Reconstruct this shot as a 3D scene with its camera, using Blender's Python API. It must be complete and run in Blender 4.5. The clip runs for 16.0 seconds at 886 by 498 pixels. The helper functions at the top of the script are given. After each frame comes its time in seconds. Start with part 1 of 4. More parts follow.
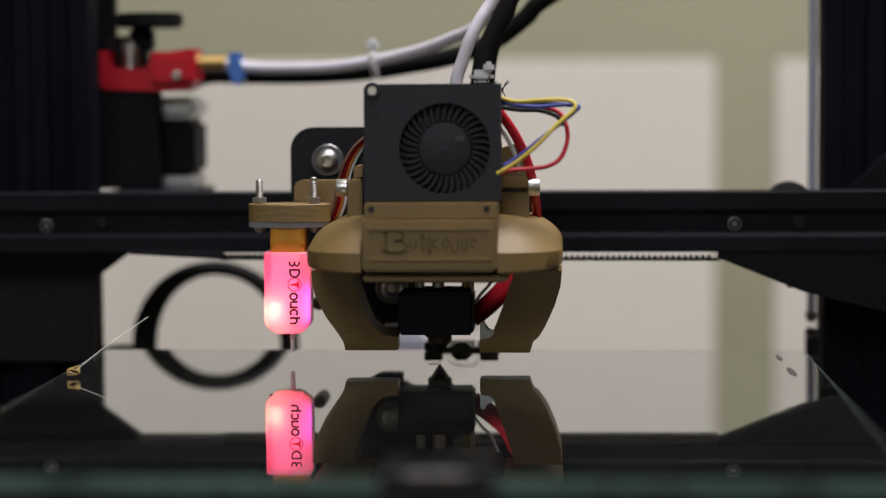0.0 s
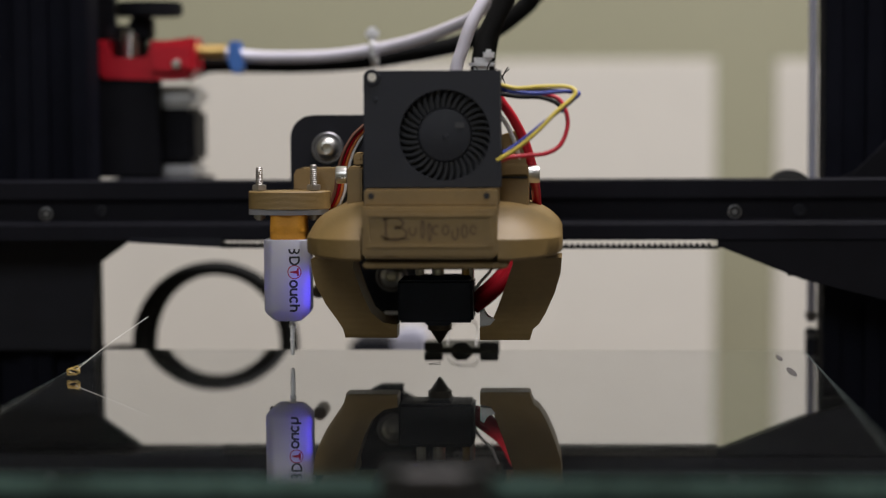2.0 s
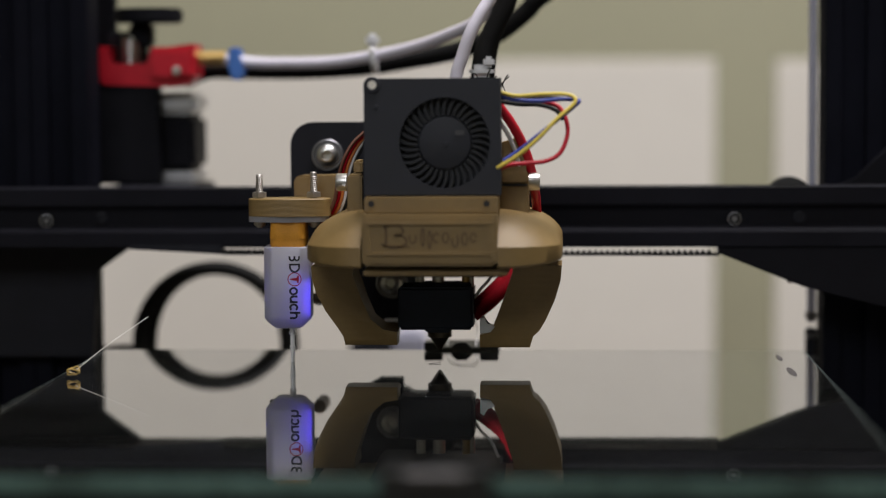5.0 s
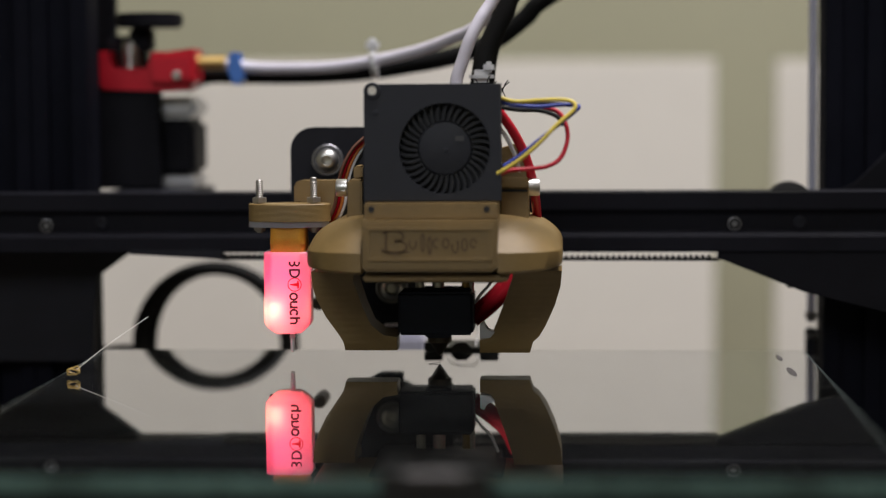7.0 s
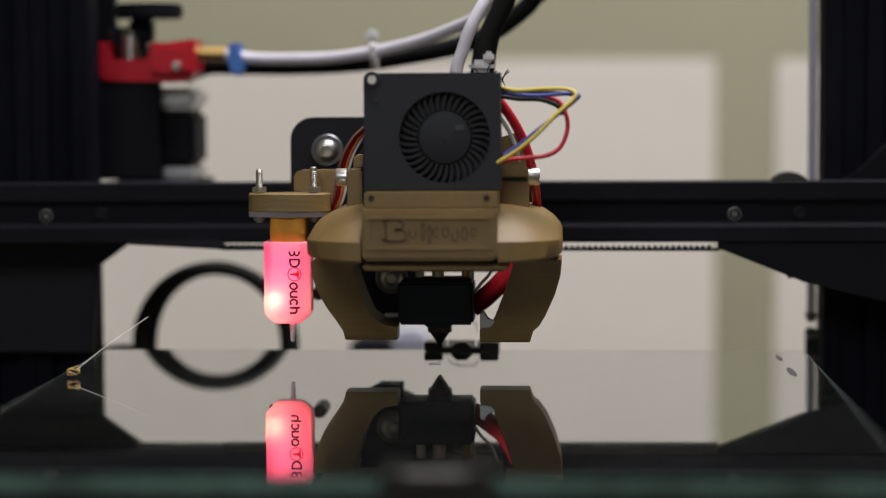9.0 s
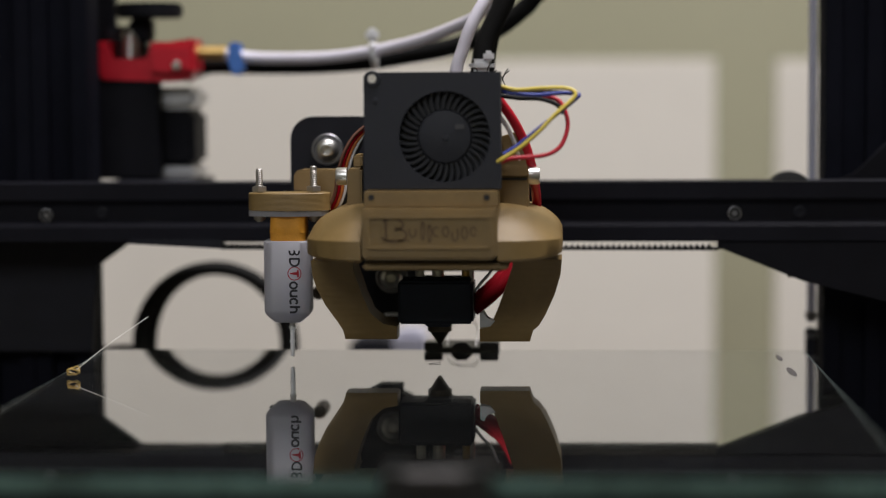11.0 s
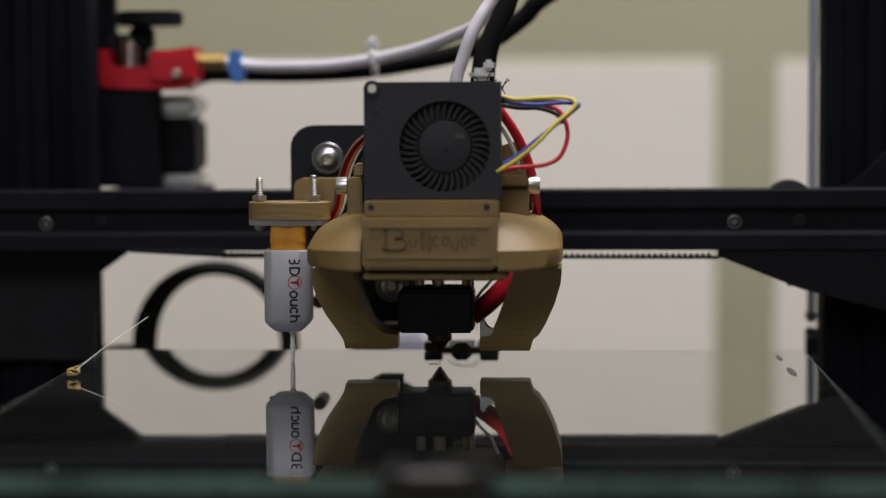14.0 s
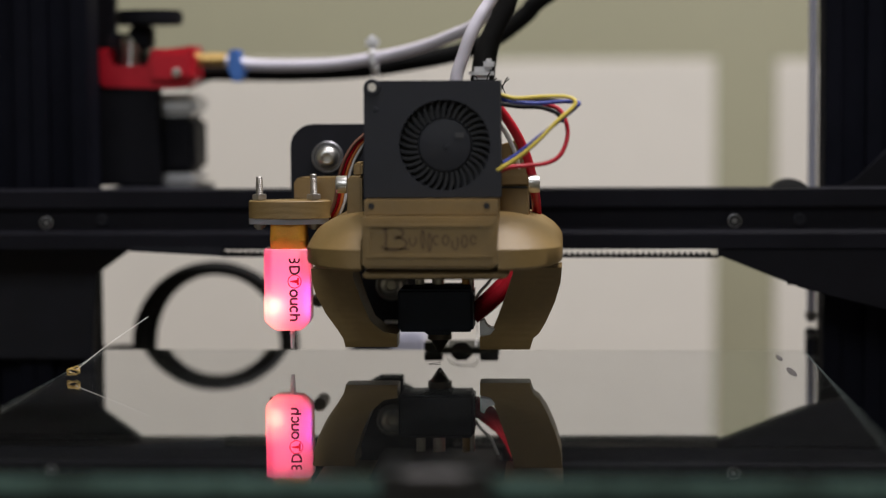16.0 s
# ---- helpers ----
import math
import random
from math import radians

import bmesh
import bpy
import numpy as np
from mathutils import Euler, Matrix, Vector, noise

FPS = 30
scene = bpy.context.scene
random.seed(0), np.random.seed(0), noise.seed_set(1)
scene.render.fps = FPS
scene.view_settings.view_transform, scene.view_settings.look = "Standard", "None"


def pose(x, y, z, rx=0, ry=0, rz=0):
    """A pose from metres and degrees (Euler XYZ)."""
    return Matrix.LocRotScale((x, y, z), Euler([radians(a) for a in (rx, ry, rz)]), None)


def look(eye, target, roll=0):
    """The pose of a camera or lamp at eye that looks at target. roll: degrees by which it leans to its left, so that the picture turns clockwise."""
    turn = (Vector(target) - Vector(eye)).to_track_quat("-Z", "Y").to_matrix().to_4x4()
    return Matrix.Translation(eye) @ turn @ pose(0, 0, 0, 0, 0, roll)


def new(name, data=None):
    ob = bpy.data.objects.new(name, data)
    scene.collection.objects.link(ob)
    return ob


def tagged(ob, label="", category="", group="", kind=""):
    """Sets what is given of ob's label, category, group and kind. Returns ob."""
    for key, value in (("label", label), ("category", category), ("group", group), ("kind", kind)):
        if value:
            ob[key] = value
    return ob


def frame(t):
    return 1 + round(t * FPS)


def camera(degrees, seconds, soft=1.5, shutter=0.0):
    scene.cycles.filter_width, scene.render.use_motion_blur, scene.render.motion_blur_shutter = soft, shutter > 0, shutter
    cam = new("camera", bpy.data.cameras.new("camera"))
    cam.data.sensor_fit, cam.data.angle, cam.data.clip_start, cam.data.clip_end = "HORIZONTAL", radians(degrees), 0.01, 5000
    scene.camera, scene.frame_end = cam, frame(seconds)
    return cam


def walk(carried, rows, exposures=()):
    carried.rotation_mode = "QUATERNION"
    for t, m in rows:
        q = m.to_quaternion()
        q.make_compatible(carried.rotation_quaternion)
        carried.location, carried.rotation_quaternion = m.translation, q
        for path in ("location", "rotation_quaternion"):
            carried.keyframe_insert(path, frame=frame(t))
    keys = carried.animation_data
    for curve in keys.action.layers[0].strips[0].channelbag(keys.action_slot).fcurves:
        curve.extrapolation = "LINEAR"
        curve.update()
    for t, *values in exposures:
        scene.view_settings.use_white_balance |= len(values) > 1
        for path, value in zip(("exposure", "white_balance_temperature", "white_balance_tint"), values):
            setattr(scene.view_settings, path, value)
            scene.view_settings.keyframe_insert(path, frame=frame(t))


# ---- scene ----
# ---- camera: stands still on a tripod before the printer ----
cam = camera(23.59, 16.0, soft=1.1)
STAND = pose(0.0397, -0.7075, 0.0873, 90 - 4.307, 0, 3.43) @ pose(0, 0, 0, 0, 0, -0.343)
walk(cam, [(0, STAND), (16, STAND)], exposures=[(0, 0.0), (16, 0.0)])
cam.data.dof.use_dof = True
cam.data.dof.focus_distance = 0.668
cam.data.dof.aperture_fstop = 4.6

# ---- light: a room with a ceiling lamp and an added front fill ----
world = bpy.data.worlds.new("world")
world.use_nodes = True
world.node_tree.nodes["Background"].inputs[0].default_value = (0.9, 0.95, 1.0, 1)
world.node_tree.nodes["Background"].inputs[1].default_value = 0.04
scene.world = world


def area_lamp(name, eye, target, w, h, watts, colour):
    d = bpy.data.lights.new(name, "AREA")
    d.shape, d.size, d.size_y, d.energy, d.color = "RECTANGLE", w, h, watts, colour
    ob = new(name, d)
    ob.matrix_world = look(eye, target)
    return ob


area_lamp("ceiling_lamp_light", (0.34, -0.10, 1.42), (0.18, 0.12, 0), 0.8, 0.4, 31.0, (1.0, 0.962, 0.985))
# added unseen fill that brightens the front faces
area_lamp("near_ceiling_lamp_light", (-0.30, -1.75, 1.15), (0, 0.0, 0.05), 0.9, 0.6, 9.5, (0.93, 0.96, 1.0))


# ---- materials ----
def nodes_of(name):
    m = bpy.data.materials.new(name)
    m.use_nodes = True
    return m, m.node_tree.nodes, m.node_tree.links, m.node_tree.nodes["Principled BSDF"]


def mat(name, col, rough=0.5, metal=0.0, var=0.15, scale=120.0, bump=0.0, bump_scale=900.0, layers=0.0, coat=0.0, spec=0.5, dust=0.0):
    """A procedural surface: colour varied at two scales, rough patches, fine relief, printed layers or dust where it has them."""
    m, n, l, b = nodes_of(name)
    co = n.new("ShaderNodeTexCoord")
    big, fine = n.new("ShaderNodeTexNoise"), n.new("ShaderNodeTexNoise")
    big.inputs["Scale"].default_value, fine.inputs["Scale"].default_value = scale, scale * 9
    big.inputs["Detail"].default_value, fine.inputs["Detail"].default_value = 5, 3
    l.new(co.outputs["Object"], big.inputs["Vector"])
    l.new(co.outputs["Object"], fine.inputs["Vector"])
    add = n.new("ShaderNodeMath")
    add.operation = "MULTIPLY_ADD"
    l.new(fine.outputs["Fac"], add.inputs[0])
    add.inputs[1].default_value = 0.4
    l.new(big.outputs["Fac"], add.inputs[2])
    ramp = n.new("ShaderNodeMapRange")
    ramp.inputs["From Min"].default_value, ramp.inputs["From Max"].default_value = 0.35, 1.05
    l.new(add.outputs[0], ramp.inputs["Value"])
    mix = n.new("ShaderNodeMix")
    mix.data_type = "RGBA"
    mix.inputs["A"].default_value = (*[c * (1 - var) for c in col], 1)
    mix.inputs["B"].default_value = (*[min(1, c * (1 + var)) for c in col], 1)
    l.new(ramp.outputs["Result"], mix.inputs["Factor"])
    colour = mix.outputs["Result"]
    if dust:
        spots = n.new("ShaderNodeTexNoise")
        spots.inputs["Scale"].default_value = 2600
        l.new(co.outputs["Object"], spots.inputs["Vector"])
        cut = n.new("ShaderNodeMapRange")
        cut.inputs["From Min"].default_value, cut.inputs["From Max"].default_value = 0.62, 0.8
        cut.inputs["To Max"].default_value = dust
        l.new(spots.outputs["Fac"], cut.inputs["Value"])
        dm = n.new("ShaderNodeMix")
        dm.data_type = "RGBA"
        l.new(cut.outputs["Result"], dm.inputs["Factor"])
        l.new(colour, dm.inputs["A"])
        dm.inputs["B"].default_value = (0.42, 0.41, 0.4, 1)
        colour = dm.outputs["Result"]
    l.new(colour, b.inputs["Base Color"])
    rr = n.new("ShaderNodeMapRange")
    rr.inputs["To Min"].default_value, rr.inputs["To Max"].default_value = max(0.02, rough - 0.1), min(1, rough + 0.1)
    l.new(add.outputs[0], rr.inputs["Value"])
    l.new(rr.outputs["Result"], b.inputs["Roughness"])
    b.inputs["Metallic"].default_value = metal
    b.inputs["Specular IOR Level"].default_value = spec
    b.inputs["Coat Weight"].default_value = coat
    height = None
    if layers:
        wave = n.new("ShaderNodeTexWave")
        wave.bands_direction = "Z"
        wave.inputs["Scale"].default_value = layers
        wave.inputs["Distortion"].default_value = 0.4
        l.new(co.outputs["Object"], wave.inputs["Vector"])
        bp = n.new("ShaderNodeBump")
        bp.inputs["Strength"].default_value, bp.inputs["Distance"].default_value = 0.22, 0.0002
        l.new(wave.outputs["Fac"], bp.inputs["Height"])
        height = bp
    if bump:
        grain = n.new("ShaderNodeTexNoise")
        grain.inputs["Scale"].default_value = bump_scale
        grain.inputs["Detail"].default_value = 4
        l.new(co.outputs["Object"], grain.inputs["Vector"])
        b2 = n.new("ShaderNodeBump")
        b2.inputs["Strength"].default_value, b2.inputs["Distance"].default_value = bump, 0.0003
        l.new(grain.outputs["Fac"], b2.inputs["Height"])
        if height:
            l.new(height.outputs[0], b2.inputs["Normal"])
        height = b2
    if height:
        l.new(height.outputs[0], b.inputs["Normal"])
    return m


def glow(name, col, strength):
    m, n, l, b = nodes_of(name)
    b.inputs["Base Color"].default_value = (*[0.5 * c for c in col], 1)
    b.inputs["Emission Color"].default_value = (*col, 1)
    b.inputs["Emission Strength"].default_value = strength
    return m


def translucent(name, col, share, clear):
    """Milky plastic that lets light through and scatters it."""
    m, n, l, b = nodes_of(name)
    b.inputs["Base Color"].default_value = (*col, 1)
    b.inputs["Roughness"].default_value = 0.42
    t = n.new("ShaderNodeBsdfTranslucent")
    t.inputs["Color"].default_value = (*col, 1)
    noise_node = n.new("ShaderNodeTexNoise")
    noise_node.inputs["Scale"].default_value = 700
    bp = n.new("ShaderNodeBump")
    bp.inputs["Strength"].default_value, bp.inputs["Distance"].default_value = 0.12, 0.0002
    l.new(noise_node.outputs["Fac"], bp.inputs["Height"])
    l.new(bp.outputs[0], b.inputs["Normal"])
    mx, my = n.new("ShaderNodeMixShader"), n.new("ShaderNodeMixShader")
    mx.inputs[0].default_value, my.inputs[0].default_value = share, clear
    l.new(b.outputs[0], mx.inputs[1])
    l.new(t.outputs[0], mx.inputs[2])
    tr = n.new("ShaderNodeBsdfTransparent")
    l.new(mx.outputs[0], my.inputs[1])
    l.new(tr.outputs[0], my.inputs[2])
    l.new(my.outputs[0], n["Material Output"].inputs["Surface"])
    return m


def glass_material():
    m, n, l, b = nodes_of("bed_glass")
    b.inputs["Base Color"].default_value = (0.55, 0.60, 0.58, 1)
    b.inputs["IOR"].default_value = 1.52
    b.inputs["Coat Weight"].default_value = 0.8
    b.inputs["Coat IOR"].default_value = 1.5
    b.inputs["Coat Roughness"].default_value = 0.012
    b.inputs["Transmission Weight"].default_value = 1.0
    co = n.new("ShaderNodeTexCoord")
    smear = n.new("ShaderNodeTexNoise")
    smear.inputs["Scale"].default_value, smear.inputs["Detail"].default_value = 26, 6
    mp = n.new("ShaderNodeMapping")
    mp.inputs["Scale"].default_value = (0.7, 2.2, 1)
    l.new(co.outputs["Object"], mp.inputs["Vector"])
    l.new(mp.outputs[0], smear.inputs["Vector"])
    rr = n.new("ShaderNodeMapRange")
    rr.inputs["From Min"].default_value, rr.inputs["From Max"].default_value = 0.45, 0.8
    rr.inputs["To Min"].default_value, rr.inputs["To Max"].default_value = 0.0, 0.035
    l.new(smear.outputs["Fac"], rr.inputs["Value"])
    l.new(rr.outputs["Result"], b.inputs["Roughness"])
    # a thin film of dust and wiped residue
    film = n.new("ShaderNodeBsdfDiffuse")
    film.inputs["Color"].default_value = (0.5, 0.5, 0.5, 1)
    streak = n.new("ShaderNodeTexNoise")
    streak.inputs["Scale"].default_value, streak.inputs["Detail"].default_value = 60, 8
    mp2 = n.new("ShaderNodeMapping")
    mp2.inputs["Scale"].default_value = (0.5, 2.5, 1)
    l.new(co.outputs["Object"], mp2.inputs["Vector"])
    l.new(mp2.outputs[0], streak.inputs["Vector"])
    amount = n.new("ShaderNodeMapRange")
    amount.inputs["From Min"].default_value, amount.inputs["From Max"].default_value = 0.35, 0.75
    amount.inputs["To Min"].default_value, amount.inputs["To Max"].default_value = 0.001, 0.009
    l.new(streak.outputs["Fac"], amount.inputs["Value"])
    mx = n.new("ShaderNodeMixShader")
    l.new(amount.outputs["Result"], mx.inputs[0])
    l.new(b.outputs[0], mx.inputs[1])
    l.new(film.outputs[0], mx.inputs[2])
    l.new(mx.outputs[0], n["Material Output"].inputs["Surface"])
    return m


M_FAN = mat("fan_plastic", (0.0135, 0.015, 0.023), 0.55, var=0.2, bump=0.25, bump_scale=2500)
M_FAN_DARK = mat("fan_blade_plastic", (0.012, 0.013, 0.018), 0.55, var=0.2)
M_GOLD = mat("gold_printed_plastic", (0.207, 0.133, 0.046), 0.42, var=0.15, scale=60, layers=820, bump=0.12, bump_scale=1500)
# darker gold stands in for the shade in the engraved name
M_GOLD_DARK = mat("engraving_shade", (0.115, 0.07, 0.03), 0.6, var=0.2)
M_BLACK = mat("black_powder_coat", (0.0125, 0.013, 0.0185), 0.55, var=0.25, bump=0.2, bump_scale=2000, spec=0.2)
M_ALU_BLACK = mat("black_anodised_aluminium", (0.008, 0.008, 0.012), 0.5, metal=0.1, var=0.3, scale=40, bump=0.08, spec=0.12)
# darker copy of the beam's black; the uprights' shadow is put into it
M_UPRIGHT = mat("shaded_black_aluminium", (0.0065, 0.007, 0.0115), 0.65, var=0.3, scale=40, spec=0.04)
# motor black; on the right end pieces it also stands in for shade
M_MOTOR = mat("black_enamel_and_shade", (0.0065, 0.0065, 0.009), 0.6, var=0.25, spec=0.1)
M_BED = mat("black_bed_coating", (0.010, 0.010, 0.011), 0.7, var=0.2, spec=0.1)
# black for screws and seams; also paints shade in holes and slots
M_SLOT = mat("black_and_slot_shade", (0.014, 0.014, 0.016), 0.6, var=0.2)
M_SOCK = mat("black_silicone", (0.020, 0.024, 0.036), 0.6, var=0.2, bump=0.15, spec=0.25)
M_RUBBER = mat("black_rubber", (0.014, 0.014, 0.014), 0.65, var=0.2, bump=0.2, spec=0.25)
M_STEEL = mat("steel", (0.66, 0.65, 0.63), 0.32, metal=1.0, var=0.12, scale=300)
M_DARK_STEEL = mat("dark_brass", (0.10, 0.08, 0.06), 0.45, metal=0.8, var=0.3, scale=300)
M_ALU = mat("bare_aluminium", (0.5, 0.5, 0.52), 0.4, metal=0.9, var=0.1)
# darkened steel stands in for half-lit screw rims
M_RIM = mat("dim_steel_rim", (0.25, 0.25, 0.27), 0.35, metal=0.9)
M_NICKEL = mat("dull_nickel_screw", (0.42, 0.40, 0.38), 0.45, metal=1.0, var=0.2, scale=400)
# barely metallic; the metal's sheen is put into a pale base colour
M_ROD = mat("pale_metal_sheen", (0.50, 0.50, 0.60), 0.35, metal=0.25, var=0.1)
# non-metallic white; the metal's shine is put into the colour
M_PIN = mat("white_metal_shine", (0.90, 0.89, 0.90), 0.35, metal=0.0, var=0.1)
M_BRASS = mat("brass", (0.55, 0.37, 0.14), 0.35, metal=1.0, var=0.12)
M_RED = mat("red_anodised_aluminium", (0.52, 0.006, 0.022), 0.4, metal=0.15, var=0.15)
M_RED_WIRE = mat("red_wire", (0.50, 0.004, 0.022), 0.4, var=0.1)
M_DARK_RED = mat("dark_red_sleeve", (0.26, 0.003, 0.010), 0.7, var=0.2, spec=0.08)
M_BLUE_WIRE = mat("blue_wire", (0.03, 0.05, 0.30), 0.4, var=0.1)
M_YELLOW = mat("yellow_wire", (0.62, 0.48, 0.07), 0.4, var=0.1)
M_ORANGE_WIRE = mat("orange_wire", (0.55, 0.16, 0.03), 0.4, var=0.1)
M_BROWN = mat("brown_wire", (0.12, 0.045, 0.025), 0.45, var=0.1)
M_WHITE = mat("white_plastic", (0.72, 0.72, 0.74), 0.4, var=0.06)
M_TUBE = mat("milky_tube", (0.70, 0.67, 0.76), 0.45, var=0.05)
M_BLUE = mat("blue_plastic_clip", (0.06, 0.18, 0.55), 0.45, var=0.1)
M_ORANGE = mat("orange_tape", (0.68, 0.30, 0.03), 0.42, var=0.18, scale=220, bump=0.5, bump_scale=500)
M_SLEEVE = mat("black_braided_sleeve", (0.009, 0.009, 0.009), 0.8, var=0.3, bump=0.5, bump_scale=1400, spec=0.1)
M_PROBE = translucent("milky_probe_plastic", (0.62, 0.62, 0.67), 0.62, 0.03)
M_INK = mat("black_print", (0.02, 0.02, 0.025), 0.6, var=0.1)
M_INK_RED = translucent("red_print", (0.6, 0.03, 0.05), 0.6, 0.25)
M_RED_LED = glow("red_led", (1.0, 0.25, 0.16), 36.0)
M_RED_PANEL = glow("red_fill_glow", (1.0, 0.002, 0.12), 7.5)
M_HOOD = mat("matt_black_hood", (0.008, 0.008, 0.008), 0.9, spec=0.0)
M_BLUE_LED = glow("blue_led", (0.10, 0.06, 1.0), 8.5)
M_GLASS = glass_material()
# the glass edge's green glow is painted as an opaque colour
M_EDGE = mat("green_glass_edge_glow", (0.10, 0.18, 0.16), 0.45, var=0.9, scale=40, bump=0.4, bump_scale=400)
# darker copy for the side edges
M_EDGE_DARK = mat("dark_glass_edge", (0.04, 0.055, 0.055), 0.35, var=0.7, scale=200, spec=0.5)
M_CLIP = mat("black_painted_steel", (0.013, 0.014, 0.016), 0.35, var=0.2)
# grey that paints in the lip's highlight and reflections on the glass
M_REFLECT_GREY = mat("grey_reflection_paint", (0.055, 0.05, 0.05), 0.5, var=0.3)
M_BOARD = mat("cream_board", (0.768, 0.729, 0.66), 0.7, var=0.04, scale=8)
M_WALL = mat("khaki_wall_paint", (0.345, 0.335, 0.235), 0.85, var=0.05, scale=6, bump=0.2, bump_scale=300)
M_CEIL = mat("white_ceiling_paint", (0.75, 0.73, 0.70), 0.9, var=0.03, scale=6)
M_DESK = mat("dark_desk_laminate", (0.10, 0.08, 0.065), 0.5, var=0.25, scale=14)
M_FLOOR = mat("brown_floor", (0.22, 0.15, 0.10), 0.6, var=0.2, scale=8)
M_FILAMENT = mat("gold_filament", (0.45, 0.30, 0.08), 0.35, var=0.1)
M_THREAD = mat("pale_filament_string", (0.8, 0.78, 0.72), 0.3, var=0.05)

# ---- mesh helpers; all lengths below are in millimetres ----
MM = 0.001


def thing(name, x, y, z, label, category, group="", kind=""):
    ob = new(name)
    ob.empty_display_size = 0.01
    ob.matrix_world = pose(x * MM, y * MM, z * MM)
    return tagged(ob, label, category, group, kind)


def part(name, bm, material, parent, label="", smooth=True, at=None):
    """Links a bmesh given in the place's own millimetres as one mesh under a thing or part; at: the part's own origin."""
    up, o = parent, Vector((0, 0, 0))
    while up:
        o += up.matrix_basis.translation
        up = up.parent
    own = Vector(at) * MM if at else o
    bmesh.ops.recalc_face_normals(bm, faces=bm.faces)
    for v in bm.verts:
        v.co = v.co * MM - own
    me = bpy.data.meshes.new(name)
    bm.to_mesh(me)
    bm.free()
    me.materials.append(material)
    if smooth:
        me.polygons.foreach_set("use_smooth", [True] * len(me.polygons))
        me.set_sharp_from_angle(angle=radians(38))
    ob = new(name, me)
    ob.parent = parent
    ob.location = own - o
    return tagged(ob, label)


def solid(name, bm, material, label="", category="", group="", kind="", smooth=True):
    """A single-mesh thing or a piece of the setting."""
    c = sum((v.co for v in bm.verts), Vector()) / len(bm.verts)
    c.z = min(v.co.z for v in bm.verts)
    bmesh.ops.recalc_face_normals(bm, faces=bm.faces)
    for v in bm.verts:
        v.co = (v.co - c) * MM
    me = bpy.data.meshes.new(name)
    bm.to_mesh(me)
    bm.free()
    me.materials.append(material)
    if smooth:
        me.polygons.foreach_set("use_smooth", [True] * len(me.polygons))
        me.set_sharp_from_angle(angle=radians(38))
    ob = new(name, me)
    ob.location = c * MM
    return tagged(ob, label, category, group, kind)


def bevel(bm, edges, w, seg=2):
    if w > 0:
        bmesh.ops.bevel(bm, geom=list(edges), offset=w, segments=seg, affect="EDGES", clamp_overlap=True)


def merge(bm, other):
    me = bpy.data.meshes.new("tmp")
    other.to_mesh(me)
    other.free()
    bm.from_mesh(me)
    bpy.data.meshes.remove(me)
    return bm


def box(x0, x1, y0, y1, z0, z1, b=0.0, seg=2, into=None):
    bm = bmesh.new()
    bmesh.ops.create_cube(bm, size=1)
    for v in bm.verts:
        v.co = Vector(((x0 + x1) / 2 + v.co.x * (x1 - x0), (y0 + y1) / 2 + v.co.y * (y1 - y0), (z0 + z1) / 2 + v.co.z * (z1 - z0)))
    bevel(bm, bm.edges, b, seg)
    return merge(into, bm) if into else bm


def turn_to(axis):
    return Vector((0, 0, 1)).rotation_difference(Vector(axis)).to_matrix()


def rod(c, axis, r, length, seg=32, r2=None, b=0.0, into=None):
    """A round bar centred on c along axis."""
    bm = bmesh.new()
    bmesh.ops.create_cone(bm, cap_ends=True, segments=seg, radius1=r, radius2=r if r2 is None else r2, depth=length)
    if b:
        bevel(bm, [e for e in bm.edges if len(e.link_faces) == 2 and any(len(f.verts) > 4 for f in e.link_faces)], b)
    m = turn_to(axis)
    for v in bm.verts:
        v.co = Vector(c) + m @ v.co
    return merge(into, bm) if into else bm


def spun(c, axis, profile, seg=40, into=None):
    """A turned form: profile of (radius, along) rows round the axis through c."""
    bm = bmesh.new()
    m = turn_to(axis)
    rings = []
    for r, h in profile:
        rings.append([bm.verts.new(Vector(c) + m @ Vector((r * math.cos(2 * math.pi * k / seg), r * math.sin(2 * math.pi * k / seg), h))) for k in range(seg)])
    for a, b in zip(rings, rings[1:]):
        for k in range(seg):
            bm.faces.new((a[k], a[(k + 1) % seg], b[(k + 1) % seg], b[k]))
    bm.faces.new(rings[0][::-1])
    bm.faces.new(rings[-1])
    return merge(into, bm) if into else bm


def prism(outline, y0, y1, b=0.0, seg=2, into=None):
    """An outline of (x, z) rows, drawn out from y0 to y1."""
    bm = bmesh.new()
    f = [bm.verts.new((x, y0, z)) for x, z in outline]
    g = [bm.verts.new((x, y1, z)) for x, z in outline]
    bm.faces.new(f)
    bm.faces.new(g[::-1])
    n = len(outline)
    for k in range(n):
        bm.faces.new((f[k], g[k], g[(k + 1) % n], f[(k + 1) % n]))
    if b:
        bevel(bm, [e for e in bm.edges if any(len(q.verts) == n for q in e.link_faces)] if n > 4 else bm.edges, b, seg)
    return merge(into, bm) if into else bm


def loft(sections):
    """Joins closed sections of equally many (x, y, z) points."""
    bm = bmesh.new()
    rings = [[bm.verts.new(p) for p in s] for s in sections]
    n = len(rings[0])
    for a, b in zip(rings, rings[1:]):
        for k in range(n):
            bm.faces.new((a[k], a[(k + 1) % n], b[(k + 1) % n], b[k]))
    bm.faces.new(rings[0][::-1])
    bm.faces.new(rings[-1])
    return bm


